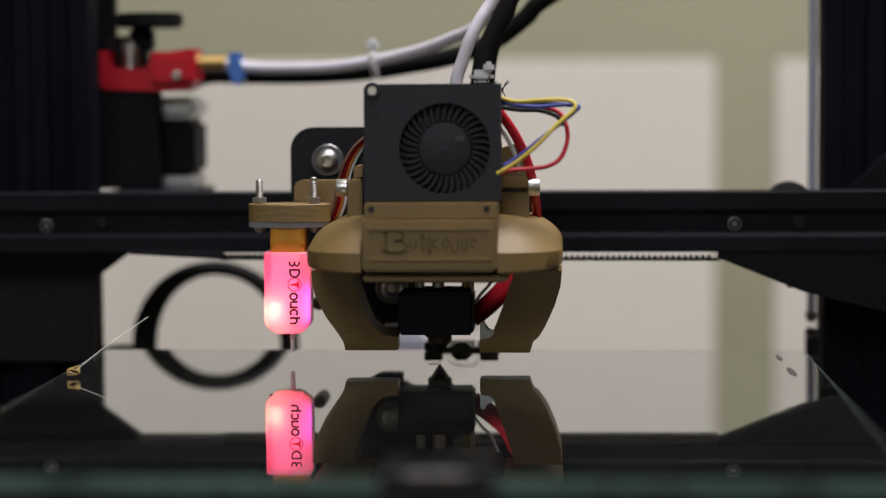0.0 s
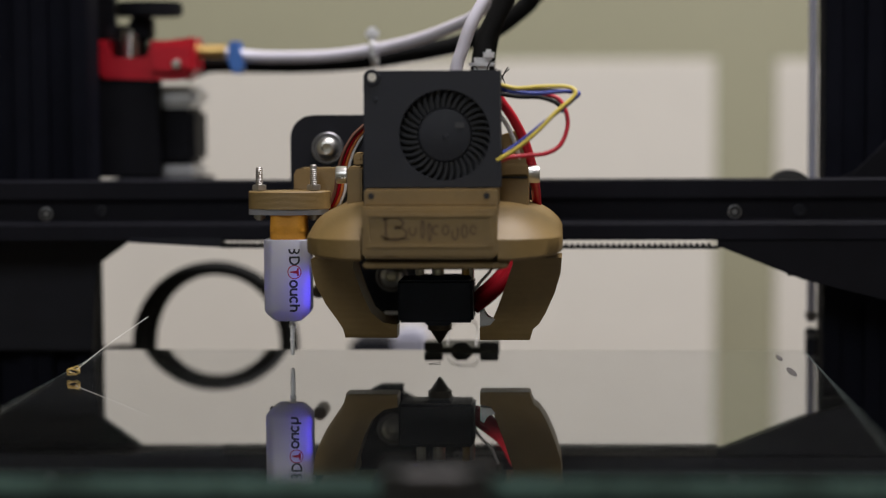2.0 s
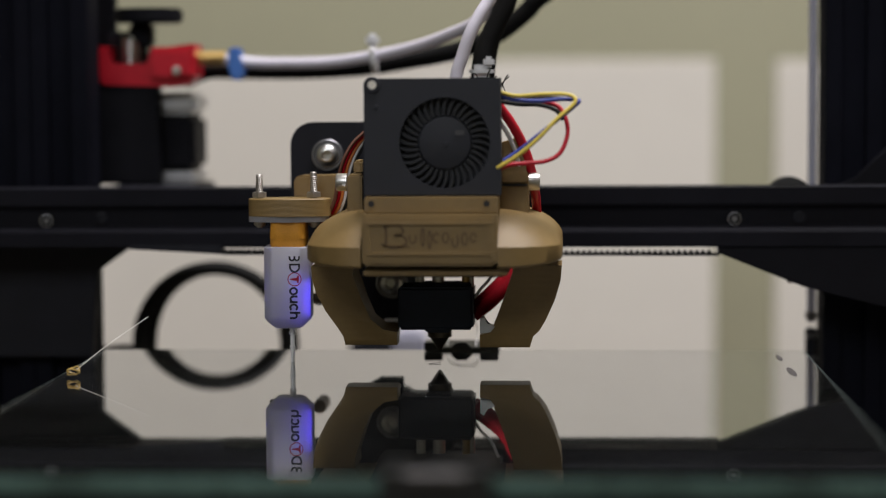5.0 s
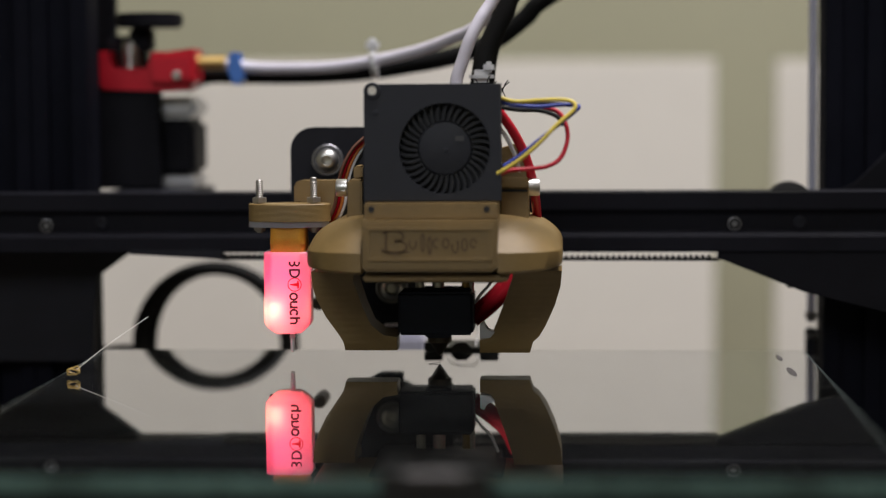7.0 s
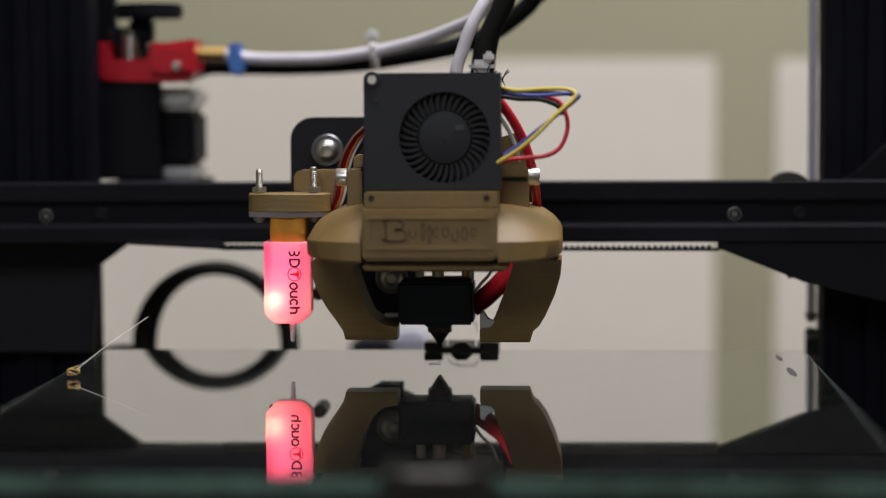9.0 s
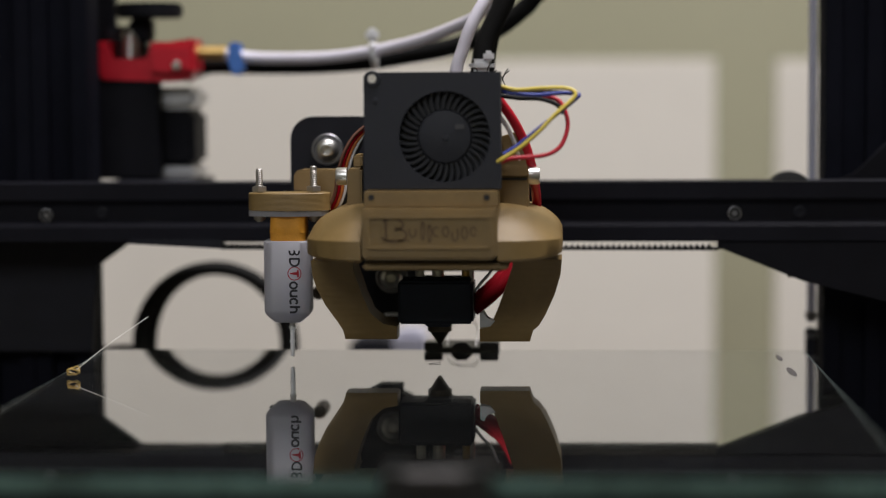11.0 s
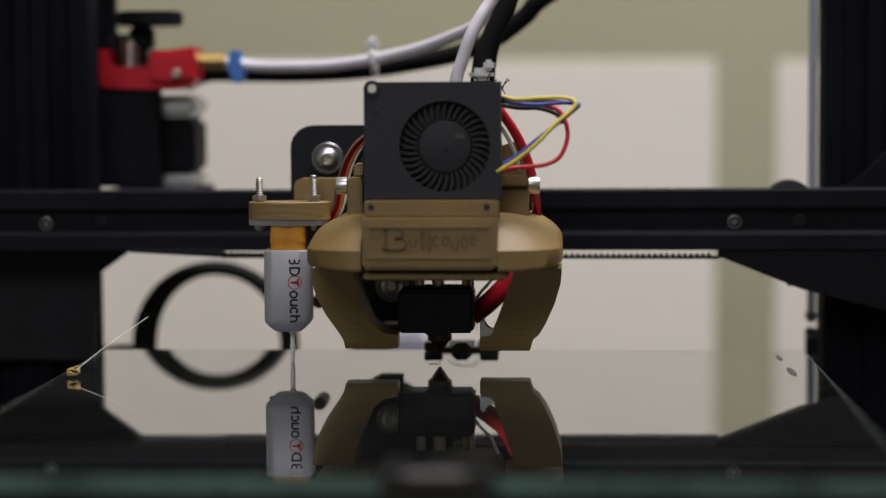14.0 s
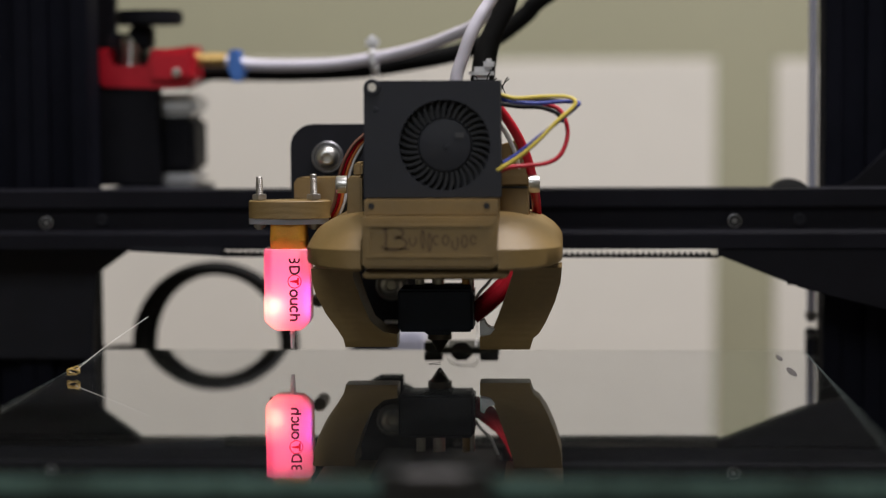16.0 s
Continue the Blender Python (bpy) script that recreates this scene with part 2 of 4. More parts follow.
def smooth_line(points, steps=8):
    pts = [Vector(p) for p in points]
    if len(pts) < 3:
        return pts
    pts = [pts[0] * 2 - pts[1]] + pts + [pts[-1] * 2 - pts[-2]]
    out = []
    for a, b, c, d in zip(pts, pts[1:], pts[2:], pts[3:]):
        for k in range(steps):
            t = k / steps
            out.append(0.5 * (2 * b + (c - a) * t + (2 * a - 5 * b + 4 * c - d) * t * t + (3 * b - a - 3 * c + d) * t ** 3))
    return out + [pts[-2]]


def hose(points, r, seg=12, steps=8, into=None, closed=False):
    """A round cable or tube along a smooth line through the points."""
    line = smooth_line(points, steps)
    bm = bmesh.new()
    rings, up = [], Vector((0.31, 0.9, 0.23)).normalized()
    for k, p in enumerate(line):
        d = (line[min(k + 1, len(line) - 1)] - line[max(k - 1, 0)]).normalized()
        u = d.cross(up)
        u = u.normalized() if u.length > 1e-3 else d.orthogonal().normalized()
        w = d.cross(u)
        rings.append([bm.verts.new(p + (u * math.cos(2 * math.pi * j / seg) + w * math.sin(2 * math.pi * j / seg)) * r) for j in range(seg)])
    for a, b in zip(rings, rings[1:]):
        for j in range(seg):
            bm.faces.new((a[j], a[(j + 1) % seg], b[(j + 1) % seg], b[j]))
    bm.faces.new(rings[0][::-1])
    bm.faces.new(rings[-1])
    return merge(into, bm) if into else bm


def plate_with_hole(x0, x1, z0, z1, y0, y1, cx, cz, r, seg=64):
    """A flat plate with one round hole through it."""
    bm = bmesh.new()
    rows = []
    for k in range(seg):
        a = 2 * math.pi * (k + 0.5) / seg
        ca, sa = math.cos(a), math.sin(a)
        t = min(((x1 - cx) / ca if ca > 0 else (x0 - cx) / ca), ((z1 - cz) / sa if sa > 0 else (z0 - cz) / sa))
        rows.append(((cx + r * ca, cz + r * sa), (cx + t * ca, cz + t * sa)))
    quads = [[bm.verts.new((p[0], y, p[1])) for p in (row[0], row[1])] for y in (y0, y1) for row in rows]
    front, back = quads[:seg], quads[seg:]
    corners = [(x0, z0), (x1, z0), (x1, z1), (x0, z1)]
    cut = {c: (1.7 if c == (x0, z1) else 0.0) for c in corners}
    cf = {c: bm.verts.new((c[0] + cut[c], y0, c[1] - cut[c])) for c in corners}
    cb = {c: bm.verts.new((c[0] + cut[c], y1, c[1] - cut[c])) for c in corners}
    for k in range(seg):
        a, b = k, (k + 1) % seg
        pa, pb = rows[a][1], rows[b][1]
        extra = None
        if abs(pa[0] - pb[0]) > 1e-4 and abs(pa[1] - pb[1]) > 1e-4:
            extra = min(corners, key=lambda c: (c[0] - pa[0]) ** 2 + (c[1] - pa[1]) ** 2 + (c[0] - pb[0]) ** 2 + (c[1] - pb[1]) ** 2)
        for side, cc in ((front, cf), (back, cb)):
            bm.faces.new([side[a][0], side[a][1]] + ([cc[extra]] if extra else []) + [side[b][1], side[b][0]])
        bm.faces.new((front[a][0], front[b][0], back[b][0], back[a][0]))
        loop = [(front[a][1], back[a][1])] + ([(cf[extra], cb[extra])] if extra else []) + [(front[b][1], back[b][1])]
        for p, q in zip(loop, loop[1:]):
            bm.faces.new((p[0], p[1], q[1], q[0]))
    return bm


def screw_head(c, axis, r, h, parent, material=None, name="screw"):
    """A socket screw head, its hexagonal recess a dark part in it."""
    s = part(name, spun(c, axis, [(r, 0), (r, h * 0.75), (r * 0.9, h * 0.95), (r * 0.55, h), (r * 0.5, h), (r * 0.5, h * 0.4), (0.05, h * 0.4)], 28), material or M_STEEL, parent)
    return s


# ---- the room ----
def room():
    solid("floor", box(-1900, 1900, -2300, 640, -860, -850), M_FLOOR, kind="structure")
    solid("ceiling", box(-1900, 1900, -2300, 640, 1500, 1540), M_CEIL, kind="structure")
    solid("wall_north", box(-1900, 1900, 600, 640, -850, 1500), M_WALL, kind="structure")
    solid("wall_south", box(-1900, 1900, -2300, -2260, -850, 1500), M_WALL, kind="structure")
    solid("wall_west", box(-1900, -1860, -2260, 600, -850, 1500), M_WALL, kind="structure")
    solid("wall_east", box(1860, 1900, -2260, 600, -850, 1500), M_WALL, kind="structure")
    desk = thing("desk", 0, 100, -850, "dark laminate desk under the printer", "desk")
    part("tabletop", box(-900, 900, -330, 595, -140, -110, 2), M_DESK, desk)
    for x in (-860, 860):
        for y in (-290, 555):
            part("leg", box(x - 25, x + 25, y - 25, y + 25, -850, -140, 2), M_BLACK, desk)
    # pale boards that stand behind the printer
    solid("backing_board", box(-214.4, 114.1, 388, 394, -110, 101.9, 0.8), M_BOARD, "plain cream board standing upright behind the printer", "board", "boards behind the printer")
    solid("backing_board", box(145.3, 239.5, 388, 394, -110, 101.3, 0.8), M_BOARD, "plain cream board standing upright behind the printer", "board", "boards behind the printer")


# ---- printer frame and bed ----
def upright(x0, x1, y0, y1, label):
    up = thing("upright", (x0 + x1) / 2, (y0 + y1) / 2, -110, label, "frame upright", "uprights of the printer")
    # slotted bar: ribs with grooves between them on the front
    w = (x1 - x0) / 2
    part("slotted_bar", box(x0, x1, y0 + 4, y1, -110, 330, 0.6), M_UPRIGHT, up)
    for k in range(2):
        a = x0 + k * w
        for p, q in ((a, a + w * 0.30), (a + w * 0.70, a + w)):
            part("rib", box(p + 0.05, q - 0.05, y0, y0 + 4.02, -110, 330, 0.6), M_UPRIGHT, up)
    for k in range(2):
        c = x0 + (k + 0.5) * w
        part("groove", box(c - w * 0.2, c + w * 0.2, y0 + 3.6, y0 + 3.99, -110, 330), M_UPRIGHT, up, smooth=False)
    return up


def frame_and_bed():
    upright(-128.9 - 40, -128.9, 28.5, 48.5, "black anodised aluminium upright with long slots")
    upright(127.2, 127.2 + 40, 28.5, 48.5, "black anodised aluminium upright with long slots")
    # lead screw beside the far upright
    ls = thing("lead_screw", 125.4, 50, -100, "pale lead screw rod beside the upright, its shine painted in", "lead screw")
    cx = 125.4
    part("rod", rod((cx, 50, 167), (0, 0, 1), 1.6, 326, 20), M_ROD, ls)
    part("coupling", rod((cx, 50, -49), (0, 0, 1), 2.1, 102, 24, b=0.6), M_BLACK, ls)
    for z in (6.4, -0.8, -9):
        part("coupling_band", rod((cx, 50, z), (0, 0, 1), 2.2, 2.2, 24, b=0.3), M_RIM, ls)
    part("motor_block", box(cx - 10, cx + 10, 42.5, 70, -110, -100), M_BLACK, ls)
    base = thing("printer_base", 0, -60, -110, "black aluminium base frame carrying the print bed", "base frame")
    part("beam", box(-20, 20, -200, 62, -110, -60, 1), M_ALU_BLACK, base)
    part("cross_beam", box(-128, 124, 40, 60, -110, -70, 1), M_ALU_BLACK, base)
    part("bed_carriage", box(-60, 60, -180, -50, -60, -14, 2), M_BLACK, base)
    bed = thing("heated_bed", 0, -117, -14, "black heated bed plate under the glass", "print bed")
    part("plate", box(-117.5, 117.5, -234, -1, -14, -4.3, 0.5), M_BED, bed)
    g = thing("glass_plate", 0, -117.5, -4.2, "clear greenish glass build plate with ground edges", "glass plate")
    part("sheet", box(-117.2, 117.2, -234.6, -0.4, -4.2, 0, 0.25), M_GLASS, g)
    part("ground_edge", box(-117.4, 117.4, -235.4, -234.75, -4.1, -0.3, 0.2), M_EDGE, g, "green front edge with its glow painted in")
    part("ground_edge", box(-117.4, 117.4, -0.25, 0.3, -4.1, -0.3, 0.2), M_EDGE, g)
    part("ground_edge", box(-118.0, -117.4, -235, 0, -4.1, -0.3, 0.2), M_EDGE_DARK, g)
    part("ground_edge", box(117.4, 118.0, -235, 0, -4.1, -0.3, 0.2), M_EDGE_DARK, g)


def binder_clip(m, label, raised):
    """A binder clip seen from the plate's inside: rolled lips, sprung body, two wire handles. Own origin on the plate's rim."""
    c = thing("binder_clip", 0, 0, 0, label, "binder clip", "clips holding the glass")
    w = 12.4
    for s in (-1, 1):
        a, b = (s * w, s * (w - 6.2)) if s < 0 else (w - 6.2, w)
        x0, x1 = min(a, b), max(a, b)
        part("lip", box(x0, x1, -9.6, -6.6, 0.05, 2.95, 0.35), M_CLIP, c)
    part("lip", prism([(-3.4, 0.05), (3.4, 0.05), (3.4, 1.2), (1.7, 2.9), (-1.7, 2.9), (-3.4, 1.2)], -8.9, -6.5, 0.2), M_CLIP, c)
    body = prism([(-6.5, 0.3), (-6.5, 0.9), (3.2, 2.3), (3.6, 2.1), (3.6, -16.2), (3.2, -16.4), (-8.0, -14.6), (-8.0, -14.0), (2.6, -15.6), (2.6, 1.6)], -w, w, 0.0)
    for v in body.verts:
        v.co = Vector((v.co.y, v.co.x, v.co.z))
    part("sprung_body", body, M_CLIP, c)
    if raised:
        wire = [(-4.7, -7.0, 1.4), (-4.8, -4.0, 2.4), (-4.9, 6.5, 5.0), (-3.6, 13.0, 7.2), (-2.8, 13.8, 7.5), (2.8, 13.8, 7.5), (3.6, 13.0, 7.2), (4.9, 6.5, 5.0), (4.8, -4.0, 2.4), (4.7, -7.0, 1.4)]
    else:
        wire = [(-4.7, -7.0, 1.4), (-4.8, -4.0, 2.4), (-4.9, 2.0, 3.4), (-3.6, 4.6, 2.0), (-2.8, 4.9, 1.4), (2.8, 4.9, 1.4), (3.6, 4.6, 2.0), (4.9, 2.0, 3.4), (4.8, -4.0, 2.4), (4.7, -7.0, 1.4)]
    part("wire_handle", hose(wire, 0.26, 10, 6), M_PIN if raised else M_CLIP, c, "bright wire handle" if raised else "")
    # the front clip's grey roll stands in for a highlight
    part("pivot_roll", rod((0, 3.4 if raised else 3.9, 1.2), (1, 0, 0), 0.9 if raised else 1.5, 13.6, 20, b=0.3), M_CLIP if raised else M_REFLECT_GREY, c)
    c.matrix_world = m
    return c


def clips_and_scraps():
    binder_clip(pose(0.0035, 0.0006 + 0.0035, 0.0001), "small black binder clip on the glass with its wire handle up", True)
    binder_clip(pose(0.0097, -0.2350 - 0.0035, 0.0001, 0, 0, 180), "black binder clip gripping the front rim of the glass", False)
    # curl of waste filament with a fine string rising from it
    s = thing("filament_scrap", -111.8, -72, 0, "curled gold filament scrap with a fine string", "filament scrap")
    pts = []
    for k in range(17):
        a = k * 0.95
        r = 1.7 - 0.04 * k + 0.5 * math.sin(k * 2.1)
        pts.append((-111.8 + r * 1.15 * math.cos(a), -72 + 1.4 * math.sin(a * 0.7), 2.0 + 0.85 * r * math.sin(a)))
    part("curl", hose(pts, 0.22, 8, 4), M_FILAMENT, s)
    part("string", hose([(-111.0, -72, 2.4), (-106.5, -63, 6.4), (-102.1, -55, 10.0), (-93.8, -45, 15.9)], 0.09, 6, 6), M_THREAD, s)
    # flat dark blobs paint in reflections, stretched along y to suit the camera
    for x, y, w in ((107.3, -20.5, 0.9), (107.7, -55.0, 1.2)):
        bm = spun((x, y, 0.02), (0, 0, 1), [(w, 0), (w * 0.9, 0.12), (w * 0.5, 0.2), (0.05, 0.2)], 14)
        for v in bm.verts:
            v.co.y = y + (v.co.y - y) * 9.0 + 0.5 * math.sin(v.co.x * 3)
        solid("glue_smear", bm, M_REFLECT_GREY, "flat dark blob painted as a reflection on the glass", "smear", "smears on the glass")
    solid("filament_hair", hose([(-5.2, -38, 0.15), (-3.2, -37.2, 0.2), (-1.6, -35.5, 0.3)], 0.1, 6, 4), M_RUBBER, "short dark filament hair lying on the glass", "filament hair")


# ---- what stands behind the bed ----
def behind():
    # a loop of thick cable
    cx, cz = -92.0, -8.3
    c = thing("cable_loop", cx, 70, -110, "loop of thick black cable behind the bed", "cable")
    for dx, dy, rx, rz in ((0, 0, 28.9, 30.2), (0.4, 3.0, 26.0, 30.0)):
        loop = []
        for k in range(27):
            a = 2 * math.pi * k / 24 - 1.5
            wob = 1 + 0.012 * math.sin(3 * a + dx)
            loop.append((cx + dx + rx * wob * math.cos(a), 70 + dy + 2.5 * math.sin(a * 0.5), cz + rz * wob * math.sin(a)))
        part("coil", hose(loop, 2.6, 16, 6), M_RUBBER, c)
    part("tail", hose([(cx + 4, 71, cz - 30), (cx + 20, 74, cz - 44), (cx + 60, 90, -104), (cx + 120, 120, -107.3)], 2.6, 12, 8), M_RUBBER, c)
    part("thin_lead", hose([(-136, 69, -9.5), (-130, 69, -8.2), (-124, 70, -8.0), (-119, 71, -10), (-117, 72, -14)], 1.2, 10, 6), M_RUBBER, c)
    mt = thing("bed_motor", -33.3, 155, -110, "grey bed drive motor with a black body", "motor")
    part("body", box(-49.5, -31.8, 140, 170, -110, -13.4, 2.5), M_BLACK, mt)
    part("end_cap", box(-31.75, -18.4, 138.5, 169, -110, -9.8, 2.5), M_ROD, mt, "pale grey metal end cap")
    part("bracket", box(-44.8, -35.6, 134, 138, -110, -15.2, 0.8), M_BLACK, mt)


# ---- the moving gantry; heights are those of its lowest stand ----
def x_gantry():
    g = thing("x_gantry", 0, 14, 32.5, "black slotted cross beam with end brackets and belt", "gantry")
    zb, zt = 32.5, 52.4
    x0, x1 = -171, 171
    # slotted section drawn out along x
    sec = [(4.0, zb), (4.0, zb + 5.4), (6.2, zb + 7.0), (6.2, zb + 12.6), (4.0, zb + 14.2), (4.0, zt), (9.0, zt), (10.2, zt - 2), (17.8, zt - 2), (19.0, zt), (23.7, zt), (23.7, zb), (17.8, zb), (17.0, zb + 2), (10.6, zb + 2), (9.8, zb)]
    bm = prism(sec, x0, x1)
    for v in bm.verts:
        v.co = Vector((v.co.y, v.co.x, v.co.z))
    bevel(bm, [e for e in bm.edges if abs(e.verts[0].co.x - e.verts[1].co.x) > 100], 0.35, 2)
    part("slotted_beam", bm, M_ALU_BLACK, g)
    for u, z in ((-138.6, 41.6), (94.8, 41.8)):
        part("screw", spun((u, 6.2, z), (0, -1, 0), [(2.0, 0), (2.0, 0.4), (1.6, 0.5), (0.9, 0.5), (0.9, 0.2), (0.05, 0.2)], 24), M_SLOT, g)
        # thin added ring draws the screw's lit outline
        part("screw_rim", spun((u, 5.9, z), (0, -1, 0), [(2.35, 0), (2.35, 0.5), (2.2, 0.6), (2.0, 0.6), (1.95, 0.1)], 28), M_RIM, g)
    for u, z in ((-119.5, 42.5), (116.4, 42.2)):
        part("screw", spun((u, 6.2, z), (0, -1, 0), [(2.2, 0), (2.2, 0.5), (1.8, 0.8), (1.2, 0.8), (1.2, 0.3), (0.05, 0.3)], 24), M_BLACK, g)
    # toothed belt below the beam
    bx0, bx1 = -78.3, 89.4
    bm = box(bx0, bx1, 4.4, 10.4, 29.45, 30.1)
    k = bx0
    while k < bx1 - 2:
        prism([(k, 30.05), (k + 1.5, 30.05), (k + 1.05, 31.1), (k + 0.45, 31.1)], 4.4, 10.4, into=bm)
        k += 2.0
    for v in bm.verts:
        v.co.z += 0.55 * max(0.0, (-15 - v.co.x) / 62)
    part("toothed_belt", bm, M_RUBBER, g)
    # added black wedge closes the pale gap, shaped to fit the camera's view
    part("belt_guard", prism([(-109.7, 33.4), (-109.7, 32.0), (bx0, 30.3), (bx0, 33.4)], 3.8, 11.0), M_BLACK, g)
    part("belt_run", box(bx0, bx1, 11, 16.4, 32.6, 34.0), M_RUBBER, g)
    # end brackets
    part("end_bracket", prism([(-173.4, 37.4), (-103.6, 38.5), (-126.0, 23.0), (-127.7, -7.6), (-173.4, -7.4)], 24, 28, 0.5), M_BLACK, g)
    # right bracket and plate get a darker black than the left, as shade
    part("end_bracket", prism([(125.7, 16.5), (173.3, 5.8), (172.4, 78.2), (147.4, 64.5), (142.2, 59.2), (137.4, 53.9), (132.6, 51.9), (128.8, 51.3), (125.4, 50.5)][::-1], 24, 28, 0.5), M_MOTOR, g)
    part("end_plate", prism([(89.2, 30.0), (92.5, 29.6), (117.4, 19.2), (169.9, 5.7), (158.3, 32.4), (89.2, 32.4)], 4.2, 8.5, 0.4), M_MOTOR, g)
    part("motor_shelf", box(-126, -95, 24, 92, 46.6, 51.4, 0.4), M_BLACK, g)
    part("screw", rod((113.6, 6.1, 21.9), (0, 0, 1), 1.3, 3.2, 16, b=0.3), M_DARK_STEEL, g)
    w = part("idler_wheel", spun((114.3, 24.5, 47.1), (0, -1, 0), [(4, -1), (8.0, 0), (8.2, 1), (7.2, 3.5), (8.2, 6), (8.0, 7), (4, 8)], 36), M_RUBBER, g)
    part("wheel_bolt", rod((114.3, 16.4, 47.1), (0, 1, 0), 2.6, 1.2, 20, b=0.3), M_RIM, w)
    return g


# ---- extruder on the gantry's end ----
def extruder():
    e = thing("extruder", -109, 70, 51.8, "red metal filament extruder on a black stepper motor", "extruder")
    y0, y1 = 55, 73
    pts = [(-132.0, 101.8), (-126.6, 101.7), (-126.0, 94.7), (-112.5, 94.7), (-111.5, 101.6), (-99.8, 101.2), (-97.4, 102.6), (-95.6, 102.4), (-95.4, 91.0), (-98.4, 87.6), (-104, 87.0), (-128.0, 87.0), (-130.4, 88.4), (-132.2, 91.4)]
    part("red_block", prism(pts, y0, y1, 0.9), M_RED, e)
    part("lever", prism([(-111.0, 100.2), (-96.5, 100.1), (-96.7, 91.1), (-104.5, 89.6), (-111.1, 90.4)], 52.5, 55.2, 0.8), M_RED, e, "red tension lever")
    screw_head((-101.6, 52.5, 92.9), (0, -1, 0), 1.7, 1.2, e)
    # spring between the jaws
    pts = []
    for k in range(60):
        a = k * 0.6
        pts.append((-119.8 + 3.0 * math.cos(a), 61 + 3.0 * math.sin(a), 94.5 + k * 0.17))
    part("spring", hose(pts, 0.55, 8, 2), M_STEEL, e)
    part("gear", rod((-119.4, 61, 99.9), (0, 0, 1), 2.2, 11, 20), M_STEEL, e)
    # added black box keeps the slot behind the spring dark
    part("idler_arm", box(-130.1, -115.7, 68, 74.5, 89.7, 107.5, 0.8), M_BLACK, e, "black box added behind the spring to darken the slot")
    # added block fills the dark area beside the upright, fitted to the camera's view
    part("guide_arm", box(-140.0, -128.5, 74.8, 80, 87.6, 133.5, 0.8), M_MOTOR, e, "black filler block added beside the upright")
    part("knob", rod((-113.3, 63, 112.9), (0, 0, 1), 12.2, 5.2, 40, b=0.8), M_MOTOR, e, "black thumb wheel")
    part("stem", box(-120.2, -111.9, 59, 67, 101.5, 110.2, 1.0), M_MOTOR, e)
    part("brass_fitting", spun((-97.3, 63, 97.5), (1, 0, 0), [(2.9, 0), (2.9, 2.5), (2.3, 2.8), (2.3, 4.5), (2.6, 4.7), (2.6, 11.5), (2.2, 12)], 24), M_BRASS, e)
    part("blue_clip", prism([(-83.8, 100.1), (-82.5, 101.3), (-79.7, 100.9), (-79.7, 96.0), (-78.1, 92.3), (-79.8, 89.2), (-82.7, 89.6), (-84.3, 94.3)], 59.5, 66.5, 0.6), M_BLUE, e)
    # motor and its mounting plate
    m = part("motor_body", box(-134.5, -97.4, 63, 91, 56.2, 76.9, 2.0), M_MOTOR, e)
    part("motor_cap", box(-134.5, -96.8, 63, 91, 76.9 + 0.05, 85.1, 2.0), M_ALU, e, "grey cast motor cap")
    part("motor_cap", box(-134.5, -97.2, 63, 91, 51.45, 56.2 - 0.05, 1.5), M_ALU, e)
    part("mounting_plate", box(-133.5, -109.0, 55.5, 62.8, 51.9, 88.4, 0.8), M_MOTOR, e)
    return e


